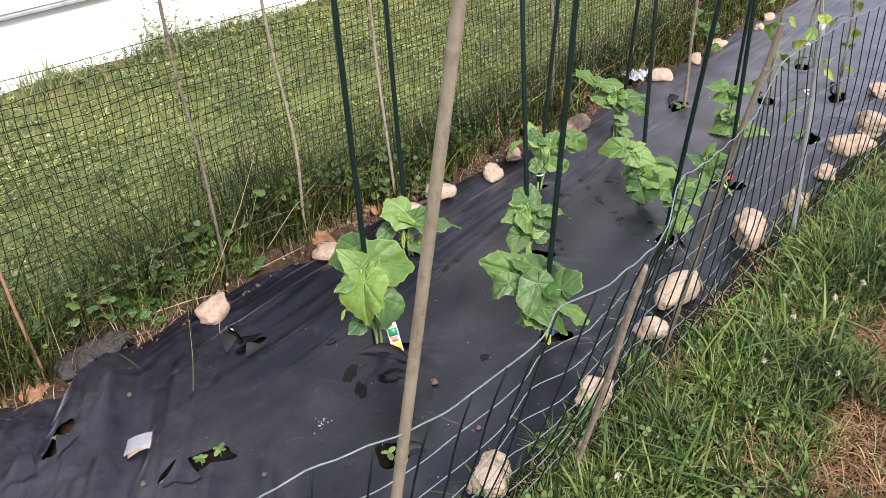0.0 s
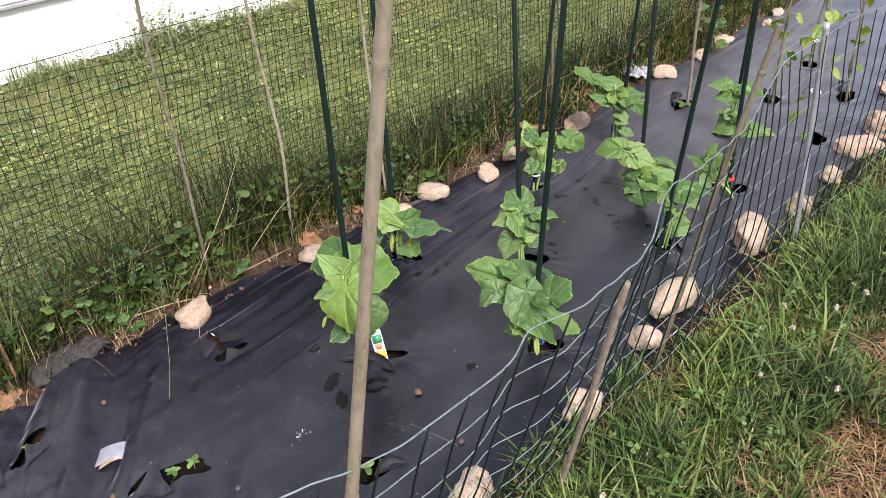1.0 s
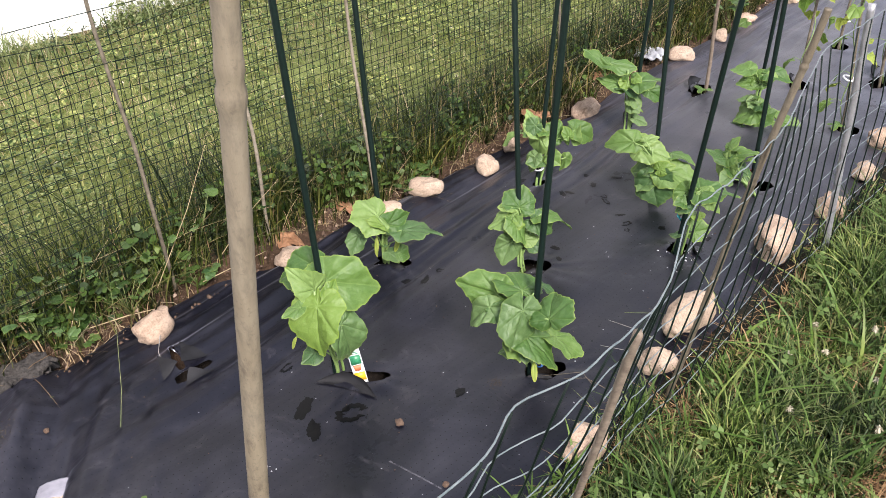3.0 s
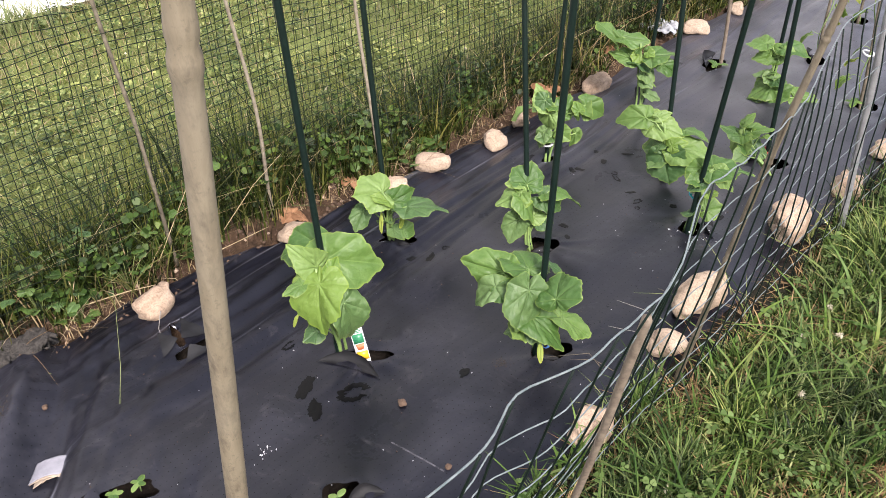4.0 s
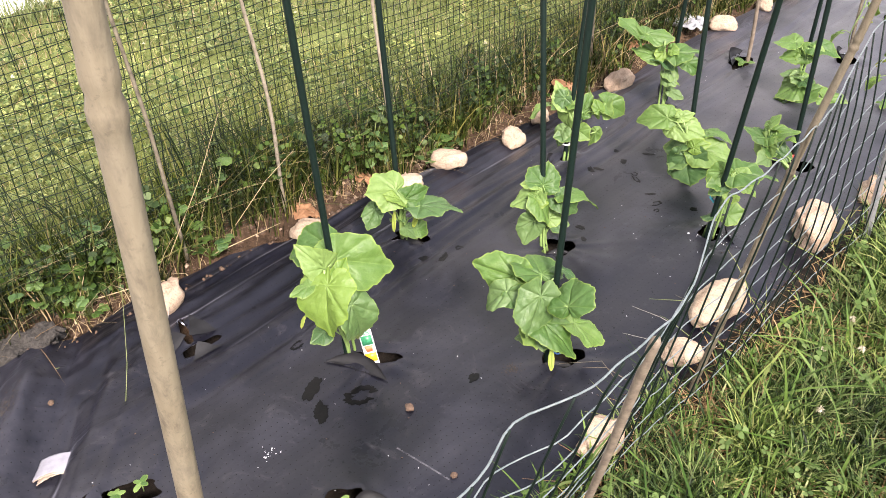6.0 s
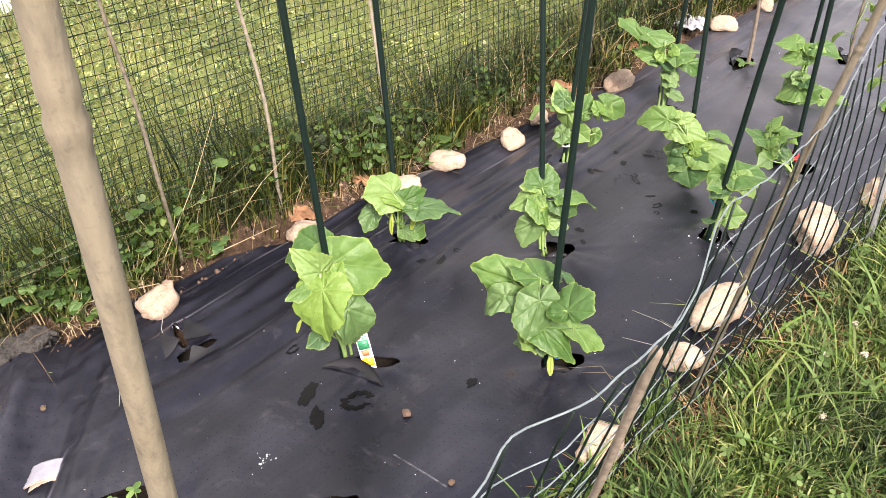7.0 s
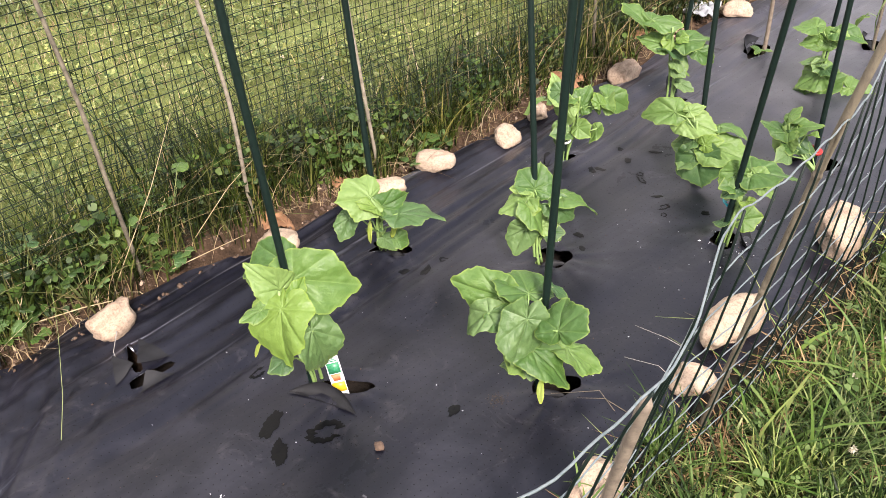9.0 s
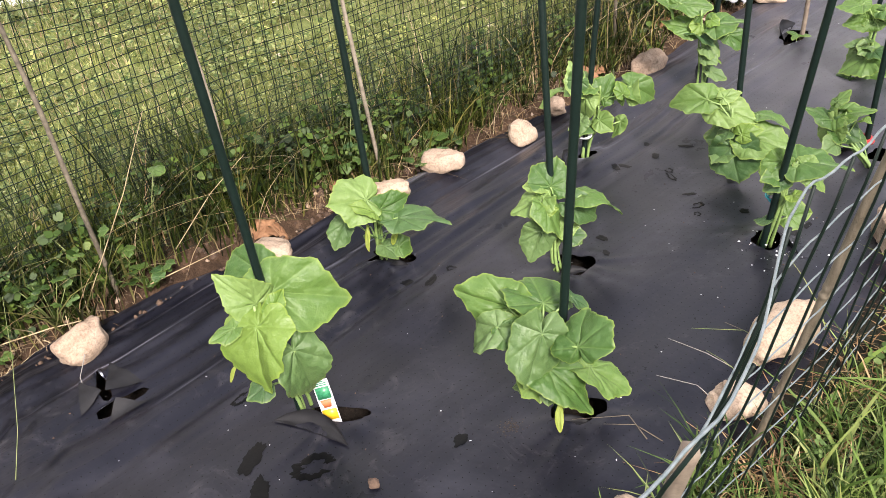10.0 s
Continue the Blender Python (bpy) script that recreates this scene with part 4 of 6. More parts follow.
cucumber_plant((2.577, 1.132), [
    (2.565, 1.158, 0.183, 2.541, 1.213, 0.177, 0.84, 'm'),
    (2.580, 1.125, 0.148, 2.543, 1.184, 0.134, 0.50, 'm'),
    (2.587, 1.108, 0.173, 2.617, 1.041, 0.172, 0.55, 'm'),
    (2.561, 1.119, 0.071, 2.527, 1.172, 0.029, 1.04, 'm'),
    (2.572, 1.119, 0.022, 2.604, 1.071, 0.064, 0.74, 'm'),
    (2.545, 1.155, 0.013, 2.528, 1.195, -0.004, 0.52, 'm'),
    (2.609, 1.060, 0.023, 2.638, 0.993, -0.007, 0.38, 'm'),
    (2.567, 1.129, 0.087, 2.556, 1.180, 0.097, 0.51, 'd'),
])


# ---- stones ----


def stone(u, v, size, turn=0.0, seed=0, label="", z=None):
    bm = bmesh.new()
    bmesh.ops.create_icosphere(bm, subdivisions=4, radius=0.5)
    rng = random.Random(seed * 7 + 3)
    planes = [(Vector((rng.gauss(0, 1), rng.gauss(0, 1), rng.gauss(0, 1))).normalized(), rng.uniform(0.60, 0.92)) for _ in range(10)]
    for q in bm.verts:
        c = q.co.normalized()
        flat = min([1.0] + [d / max(0.05, c.dot(n)) for n, d in planes])
        f = 0.15 + 0.85 * flat + 0.04 + 0.20 * noise.noise(c * 1.3 + Vector((seed, 0, 0))) + 0.10 * noise.noise(c * 3.0 + Vector((0, seed, 0))) + 0.03 * noise.noise(c * 9.0 + Vector((0, 0, seed)))
        c = Vector((abs(c.x) ** 0.85 * (1 if c.x > 0 else -1), abs(c.y) ** 0.85 * (1 if c.y > 0 else -1), abs(c.z) ** 0.8 * (1 if c.z > 0 else -1)))
        q.co = Vector((c.x * size[0], c.y * size[1], c.z * size[2])) * 0.62 * f
    me = bpy.data.meshes.new("stone")
    bm.to_mesh(me)
    bm.free()
    me.materials.append(ROCK)
    me.shade_smooth()
    ob = new("stone", me)
    if z is None:
        z = max(sheet_z(u, v) if 0.73 < v < 1.63 else -9, ground_z(u, v), 0.0)
    ob.matrix_world = Matrix.Translation(W(u, v, z + size[2] * 0.36)) @ Matrix.Rotation(TH + turn, 4, 'Z')
    tagged(ob, label or "rounded tan field stone weighing down the sheet edge", "stone", "stones along the sheet edges")
    return ob


stone(0.812, 1.589, (0.082, 0.050, 0.052), 0.25, 1, "pale pinkish stone on the edge of the sheet")
stone(1.178, 1.583, (0.074, 0.048, 0.036), -0.75, 2)
stone(1.462, 1.562, (0.066, 0.036, 0.026), -0.75, 3)
stone(1.613, 1.576, (0.074, 0.046, 0.042), -0.75, 4, "pale flat-topped stone on the edge of the sheet")
stone(1.843, 1.562, (0.054, 0.048, 0.046), 0.2, 5)
stone(1.992, 1.598, (0.050, 0.042, 0.040), 0.5, 6)
stone(2.332, 1.570, (0.088, 0.052, 0.046), 0.0, 7)
stone(2.919, 1.582, (0.078, 0.048, 0.042), -0.9, 8)
stone(3.192, 1.576, (0.056, 0.046, 0.036), 0.4, 9)
stone(3.450, 1.604, (0.074, 0.050, 0.028), -0.7, 10)
stone(3.747, 1.550, (0.052, 0.045, 0.024), 0.2, 11)
stone(3.931, 1.590, (0.060, 0.045, 0.028), 0.3, 12)
stone(0.846, 0.742, (0.086, 0.066, 0.058), 0.3, 13, "large tan stone beside the fence on the sheet")
stone(1.162, 0.728, (0.078, 0.058, 0.056), 0.2, 14, "large tan stone beside the fence on the sheet")
stone(1.439, 0.752, (0.060, 0.050, 0.034), -0.7, 15)
stone(1.602, 0.772, (0.120, 0.062, 0.062), -0.05, 16, "large pale grey-pink stone beside the fence")
stone(1.973, 0.772, (0.104, 0.072, 0.078), 0.35, 17, "tall tan stone beside the fence on the sheet")
stone(2.226, 0.738, (0.076, 0.062, 0.048), 0.3, 18)
stone(2.466, 0.748, (0.062, 0.052, 0.040), 0.4, 19)
stone(2.699, 0.754, (0.124, 0.070, 0.052), -0.75, 20, "broad pinkish stone beside the fence")
stone(2.895, 0.768, (0.098, 0.080, 0.070), 0.4, 21)
stone(3.232, 0.857, (0.066, 0.056, 0.042), 0.2, 22)

# ---- grasses and weeds, joined as stuff ----


def blade_field(name, label, category, mat, count, place, height, width, lean, seed, segs=3):
    """Many bent grass blades in one mesh; place(rng) gives u and v."""
    rng = np.random.default_rng(seed)
    verts, faces = [], []
    for _ in range(count):
        u, v = place(rng)
        h = height(u, v, rng)
        if h <= 0:
            continue
        w = width * rng.uniform(0.6, 1.4)
        a = rng.uniform(0, 2 * math.pi)
        l = lean * rng.uniform(0.15, 1.3) * h
        cx, cy, sx, sy = math.cos(a), math.sin(a), -math.sin(a), math.cos(a)
        tw = rng.uniform(-0.8, 0.8)
        sx, sy = math.cos(a + 1.57 + tw), math.sin(a + 1.57 + tw)
        b = W(u, v, ground_z(u, v) - 0.004)
        o = len(verts)
        for k in range(segs):
            t = k / segs
            ww = w * (1 - 0.75 * t ** 1.5) * 0.5
            x, y, z = b.x + cx * l * t * t, b.y + cy * l * t * t, b.z + h * (t - 0.28 * (l / h) * t * t)
            verts.append((x - sx * ww, y - sy * ww, z))
            verts.append((x + sx * ww, y + sy * ww, z))
        verts.append((b.x + cx * l, b.y + cy * l, b.z + h * (1 - 0.28 * (l / h))))
        for k in range(segs - 1):
            i = o + 2 * k
            faces.append((i, i + 1, i + 3, i + 2))
        i = o + 2 * (segs - 1)
        faces.append((i, i + 1, i + 2))
    ob = new(name, mesh_of(name, verts, faces, mat))
    tagged(ob, label, category, kind="stuff")
    return ob


def tuft_field(name, label, category, mat, count, place, height, blades, width, seed, splay=0.8, segs=4):
    """Grass in tufts, joined: the blades of a tuft fan out from its middle and arch over; place(rng) gives u and v, height(u, v, rng) the tuft's height."""
    rng = np.random.default_rng(seed)
    verts, faces = [], []
    for _ in range(count):
        u0, v0 = place(rng)
        h0 = height(u0, v0, rng)
        if h0 <= 0:
            continue
        sway = rng.uniform(0, 2 * math.pi)
        for _ in range(int(blades * rng.uniform(0.5, 1.5))):
            a = rng.uniform(0, 2 * math.pi)
            d = h0 * 0.22 * math.sqrt(rng.uniform())
            h = h0 * rng.uniform(0.45, 1.2)
            l = h * (splay * rng.uniform(0.15, 1.1) + (0.5 if rng.uniform() < 0.12 else 0.0))
            b = W(u0, v0, 0) + Vector((math.cos(a) * d, math.sin(a) * d, 0))
            ub, vb = b.x * CU + b.y * SU, -b.x * SU + b.y * CU
            b.z = ground_z(ub, vb) - 0.004
            a = math.atan2(math.sin(a) + 0.6 * math.sin(sway), math.cos(a) + 0.6 * math.cos(sway)) + rng.normal(0, 0.45)
            w = width * rng.uniform(0.55, 1.45)
            cx, cy = math.cos(a), math.sin(a)
            tw = rng.uniform(-0.9, 0.9)
            sx, sy = math.cos(a + 1.57 + tw), math.sin(a + 1.57 + tw)
            sag = rng.uniform(0.25, 0.75)
            o = len(verts)
            for k in range(segs + 1):
                t = k / segs
                ww = w * (1 - 0.9 * t ** 2) * 0.5
                x, y, z = b.x + cx * l * t ** 1.7, b.y + cy * l * t ** 1.7, b.z + h * (t - sag * (l / h) * 0.55 * t ** 3)
                verts.append((x - sx * ww, y - sy * ww, z))
                verts.append((x + sx * ww, y + sy * ww, z + 0.12 * ww))
            for k in range(segs):
                q = o + 2 * k
                faces.append((q, q + 1, q + 3, q + 2))
    ob = new(name, mesh_of(name, verts, faces, mat))
    tagged(ob, label, category, kind="stuff")
    return ob


def leaflet_field(name, label, category, mat, count, place, size, height, seed, trio=True, sides=6, face=0.0):
    """Small round leaves (in threes for clover); face turns them from level towards the camera's side of the bank."""
    rng = np.random.default_rng(seed)
    verts, faces = [], []
    for _ in range(count):
        u, v = place(rng)
        h = height(u, v, rng)
        if h <= 0:
            continue
        c = W(u, v, ground_z(u, v) + h)
        r = size * rng.uniform(0.6, 1.3)
        a0 = rng.uniform(0, 6.28)
        tilt = rng.normal(0, 0.35, 2)
        nrm = (Vector((0, 0, 1)) * (1 - face) + W(rng.normal(-0.25, 0.4), -1.0, 0) * face).normalized()
        ex = nrm.orthogonal().normalized()
        ey = nrm.cross(ex)
        for q in range(3 if trio else 1):
            a = a0 + q * 2.09
            ox, oy = (math.cos(a) * r * 0.75, math.sin(a) * r * 0.75) if trio else (0, 0)
            rr = r * 0.62 if trio else r
            o = len(verts)
            for k in range(sides):
                b = a + 2 * math.pi * k / sides
                f = 1 + (0.12 if k % 2 else -0.05)
                x, y = ox + math.cos(b) * rr * f, oy + math.sin(b) * rr * f
                verts.append(c + ex * x + ey * y + nrm * (x * tilt[0] + y * tilt[1] + 0.12 * rr * math.cos(2 * b)))
            faces.append(tuple(range(o, o + sides)))
    ob = new(name, mesh_of(name, verts, faces, mat))
    tagged(ob, label, category, kind="stuff")
    return ob


tuft_rng = random.Random(77)
TUFTS = [(tuft_rng.uniform(0.1, 4.6), 0.70 - abs(tuft_rng.gauss(0, 0.45)), tuft_rng.uniform(0.012, 0.034)) for _ in range(1500)]


def right_place(rng):
    """Two blades of three stand in tufts, the rest between them."""
    if rng.uniform() < 0.2:
        return rng.uniform(0.1, 4.6), 0.72 - abs(rng.normal(0, 0.45))
    u, v, r = TUFTS[int(rng.integers(0, 1500))]
    return u + rng.normal(0, r), v + rng.normal(0, r)


def bare(u, v):
    """How bare and dry the lawn is there, 0 to 1."""
    d = math.hypot((u - 1.34) / 0.30, (v - 0.20) / 0.18)
    d2 = math.hypot((u - 1.80) / 0.26, (v - 0.28) / 0.17)
    d3 = math.hypot((u - 1.05) / 0.25, (v - 0.25) / 0.14)
    strip = 0.42 * math.exp(-((v - 0.63) / 0.04) ** 2) * sstep(0.95, 1.2, u) * (1 - sstep(1.5, 1.75, u)) + 0.5 * math.exp(-((u - 1.33) / 0.10) ** 2 - ((v - 0.56) / 0.05) ** 2)
    return max(0.0, 1.3 - d, 1.2 - d2, 0.9 - d3, strip) + 0.35 * n2(u, v, 7, 91)


def right_height(u, v, rng):
    if v > 0.675:
        return 0.0
    b = bare(u, v)
    if b > rng.uniform(0.15, 0.8):
        return 0.0
    return (0.090 + 0.045 * n2(u, v, 4, 92)) * rng.uniform(0.3, 1.4) * (1.0 - 0.5 * sstep(0.58, 0.68, v))


def tuft_height(u, v, rng):
    """Height of a lawn tuft: low and thin at the fence foot and on the bare spots."""
    if v > 0.665 or bare(u, v) > rng.uniform(0.15, 0.8):
        return 0.0
    return (0.064 + 0.045 * n2(u, v, 3, 92)) * rng.uniform(0.55, 1.35) * (1.0 - 0.45 * sstep(0.56, 0.67, v))


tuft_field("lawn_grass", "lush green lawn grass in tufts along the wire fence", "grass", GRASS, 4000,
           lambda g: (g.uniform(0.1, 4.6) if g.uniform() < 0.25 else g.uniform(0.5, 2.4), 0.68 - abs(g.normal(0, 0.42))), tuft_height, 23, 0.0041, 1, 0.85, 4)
BROAD = make_blades("broad_grass_blade", (0.040, 0.084, 0.014), (0.075, 0.135, 0.027), (0.116, 0.180, 0.042), (0.175, 0.215, 0.068), trans=0.3, patch=4.0)
blade_field("broad_grass", "broad bright grass blades over the lawn", "grass", BROAD, 3600, right_place,
            lambda u, v, g: 1.25 * right_height(u, v, g) * (1.0 if n2(u, v, 6, 94) > -0.1 else 0.5), 0.0064, 1.3, 35, 5)
blade_field("spear_grass", "pale spear-shaped grass at the foot of the wire fence", "grass", BROAD, 150,
            lambda g: ((0.985, 1.09, 1.30)[int(g.integers(0, 3))] + g.normal(0, 0.025), 0.705 + g.normal(0, 0.016)), lambda u, v, g: g.uniform(0.03, 0.10), 0.0062, 0.9, 37, 5)
blade_field("fence_grass", "long grass blades growing through the wire fence", "grass", GRASS, 700,
            lambda g: (g.uniform(0.7, 2.6), 0.690 + g.normal(0, 0.025)),
            lambda u, v, g: g.uniform(0.03, 0.13) if n2(u, v, 5, 33) > 0.0 else 0.0, 0.0034, 0.9, 33, 4)
THATCH = make_blades("brown_thatch", (0.075, 0.040, 0.019), (0.155, 0.090, 0.043), (0.245, 0.152, 0.074), (0.345, 0.245, 0.130), rough=0.7, trans=0.15)
blade_field("dry_thatch", "dry straw-coloured grass thatch on the lawn", "dry grass", THATCH, 22000,
            lambda g: (g.uniform(0.6, 2.6), g.uniform(-0.1, 0.68)),
            lambda u, v, g: g.uniform(0.02, 0.06) if bare(u, v) > g.uniform(0.0, 0.6) else (g.uniform(0.03, 0.07) if g.uniform() < 0.26 else 0.0), 0.0029, 2.4, 2)
leaflet_field("lawn_clover", "green clover among the lawn grass", "clover", CLOVER, 1700, right_place, 0.0075,
              lambda u, v, g: g.uniform(0.015, 0.065) if v < 0.66 and bare(u, v) < 0.4 else 0.0, 3)


def left_place(rng):
    return rng.uniform(0.0, 6.0), rng.uniform(1.72, 3.2)


MOWN = make_blades("mown_grass_blade", (0.080, 0.112, 0.025), (0.172, 0.208, 0.056), (0.245, 0.270, 0.088), (0.305, 0.308, 0.132), (0.400, 0.335, 0.228), rough=0.42, trans=0.4, patch=2.6)
MOWN_CLOVER = make_blades("lawn_clover_leaf", (0.030, 0.058, 0.018), (0.084, 0.124, 0.040), (0.180, 0.226, 0.080), (0.310, 0.340, 0.140), rough=0.42, trans=0.38, patch=3.5)
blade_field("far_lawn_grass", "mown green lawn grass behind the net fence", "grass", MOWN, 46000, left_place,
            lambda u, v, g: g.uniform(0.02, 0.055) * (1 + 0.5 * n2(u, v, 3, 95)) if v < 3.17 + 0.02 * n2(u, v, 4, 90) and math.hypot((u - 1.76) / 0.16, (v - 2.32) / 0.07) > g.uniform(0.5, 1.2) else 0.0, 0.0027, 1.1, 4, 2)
leaflet_field("far_lawn_clover", "dense green clover in the lawn behind the net fence", "clover", MOWN_CLOVER, 40000, left_place, 0.0062,
              lambda u, v, g: g.uniform(0.02, 0.05) if v < 3.15 and n2(u, v, 2.2, 96) + 0.5 * n2(u, v, 9, 97) > g.uniform(-0.7, 0.1) and math.hypot((u - 1.76) / 0.16, (v - 2.32) / 0.07) > g.uniform(0.5, 1.2) else 0.0, 5)
# dry patches, thickened near the wall so pale blades carry its glare
blade_field("far_lawn_straw", "dry pale grass thickened to lighten the lawn towards the house wall", "dry grass", STRAW, 15000, left_place,
            lambda u, v, g: g.uniform(0.02, 0.055) if v < 3.16 and sstep(2.0, 3.2, v) + 0.6 * n2(u, v, 3, 40) > g.uniform(0.05, 1.1) else 0.0, 0.0026, 1.6, 24, 2)
leaflet_field("far_lawn_blossom", "white clover blossom dotted over the far lawn", "clover", PETAL, 150, left_place, 0.0042,
              lambda u, v, g: g.uniform(0.05, 0.065) if v < 2.9 else 0.0, 15, trio=True)


def edge_place(rng):
    return rng.uniform(0.0, 4.2), 1.72 + rng.normal(0, 0.055)


def clear_strip(u):
    """Bare soil between the sheet and the weeds."""
    return 0.022 + 0.062 * math.exp(-((u - 1.18) / 0.24) ** 4) + 0.030 * math.exp(-((u - 1.9) / 0.2) ** 2) + 0.02 * n2(u, 0, 5, 97)


def slab_spot(u, v):
    return math.hypot((u - 0.545) / 0.10, (v - 1.665) / 0.045) < 1.0 or math.hypot((u - 0.37) / 0.07, (v - 1.66) / 0.03) < 1.0


def edge_height(u, v, rng):
    if v < far_edge(u) + clear_strip(u) or slab_spot(u, v):
        return 0.0
    return (0.185 + 0.10 * n2(u, v, 2.5, 98)) * rng.uniform(0.35, 1.35) * (1 - 0.42 * sstep(1.1, 1.55, u))


# the bank's shaded depth is put into these near-black blade colours
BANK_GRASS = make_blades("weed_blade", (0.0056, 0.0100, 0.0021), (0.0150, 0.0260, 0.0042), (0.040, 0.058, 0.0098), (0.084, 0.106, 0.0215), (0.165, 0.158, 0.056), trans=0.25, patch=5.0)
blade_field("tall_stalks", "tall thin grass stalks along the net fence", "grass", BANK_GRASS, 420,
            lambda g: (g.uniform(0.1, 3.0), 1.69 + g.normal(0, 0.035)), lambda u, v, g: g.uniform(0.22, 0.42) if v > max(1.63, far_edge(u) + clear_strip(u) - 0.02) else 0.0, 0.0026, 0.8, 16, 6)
blade_field("dry_stems", "dry yellow stems among the weeds at the net fence", "dry grass", STRAW, 420,
            lambda g: (g.uniform(0.1, 3.4), 1.68 + g.normal(0, 0.035)), lambda u, v, g: g.uniform(0.10, 0.30) if v > max(1.62, far_edge(u) + clear_strip(u) - 0.03) else 0.0, 0.0020, 1.2, 17, 5)
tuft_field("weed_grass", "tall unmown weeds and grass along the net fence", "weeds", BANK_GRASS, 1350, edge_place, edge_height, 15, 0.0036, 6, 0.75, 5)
blade_field("dead_grass", "dry straw at the foot of the net fence", "dry grass", STRAW, 4600,
            lambda g: (g.uniform(0.0, 4.0), 1.665 + g.normal(0, 0.035)), lambda u, v, g: g.uniform(0.015, 0.07) if v > max(1.61, far_edge(u) + clear_strip(u) - 0.035) and n2(u, 0, 5, 29) > g.uniform(-0.5, 0.5) else 0.0, 0.0018, 1.6, 7)
BANK_LEAF = make_blades("bank_weed_leaf", (0.012, 0.028, 0.006), (0.032, 0.060, 0.012), (0.060, 0.100, 0.022), (0.100, 0.148, 0.036), trans=0.3, patch=6.0)
IVY_SPOTS = [(0.50, 0.06), (0.60, 0.08), (0.72, 0.09), (0.86, 0.15), (0.98, 0.13), (1.06, 0.18), (1.16, 0.15), (1.24, 0.17), (1.34, 0.12), (1.46, 0.11), (1.60, 0.07), (1.85, 0.10), (2.15, 0.08), (2.5, 0.09)]


def ivy_place(g):
    """Clumps that climb the net, with strays between them."""
    if g.uniform() < 0.25:
        return edge_place(g)
    u, _ = IVY_SPOTS[int(g.integers(0, len(IVY_SPOTS)))]
    return u + g.normal(0, 0.045), 1.695 + g.normal(0, 0.022)


def ivy_height(u, v, g):
    if v < far_edge(u) + clear_strip(u) - 0.01 or slab_spot(u, v):
        return 0.0
    top = max([h * math.exp(-((u - q) / 0.07) ** 2) for q, h in IVY_SPOTS])
    return g.uniform(0.01, 0.05 + top)


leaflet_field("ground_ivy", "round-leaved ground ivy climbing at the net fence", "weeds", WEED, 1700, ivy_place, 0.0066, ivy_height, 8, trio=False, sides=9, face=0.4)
leaflet_field("bank_weed_leaves", "small light green weed leaves along the net fence", "weeds", BANK_LEAF, 2300,
              lambda g: (g.uniform(0.35, 1.0) if g.uniform() < 0.25 else g.uniform(1.0, 3.2), 1.715 + g.normal(0, 0.04)), 0.0052,
              lambda u, v, g: g.uniform(0.02, 0.13) * (1 + n2(u, v, 4, 41)) if v > far_edge(u) + clear_strip(u) and n2(u, v, 7, 42) > -0.15 and not slab_spot(u, v) else 0.0, 18, trio=True, sides=7, face=0.35)


# tufts against the house wall
WALL_CLUMPS = (1.12, 1.18, 1.24, 1.60, 1.66, 1.72, 1.82, 2.0, 2.2)
WALL_GREEN = make_blades("pale_weed_leaf", (0.115, 0.1495, 0.0575), (0.184, 0.23, 0.092), (0.2645, 0.299, 0.138), (0.345, 0.3335, 0.1955), trans=0.35)


def wall_place(g):
    return g.choice(WALL_CLUMPS) + g.normal(0, 0.05), 3.12 + g.normal(0, 0.035)


blade_field("wall_weeds", "tall weeds growing against the white house wall", "weeds", WALL_GREEN, 650, wall_place,
            lambda u, v, g: g.uniform(0.04, 0.13) * (1.7 if g.uniform() < 0.12 else 1.0) if v < 3.19 else 0.0, 0.0042, 0.9, 9)
leaflet_field("wall_weed_leaves", "small leaves of weeds against the house wall", "weeds", WALL_GREEN, 800,
              lambda g: (g.choice((1.60, 1.66, 1.72, 1.85, 2.05)) + g.normal(0, 0.05), 3.12 + g.normal(0, 0.03)), 0.0065,
              lambda u, v, g: 0.15 * abs(g.normal(0, 0.5)) * (1.2 if u < 1.78 else 0.5) if v < 3.18 else 0.0, 19, trio=False)

# ---- small things on the sheet ----


def on_sheet(u, v):
    return max(sheet_z(u, v), ground_z(u, v) + 0.006)


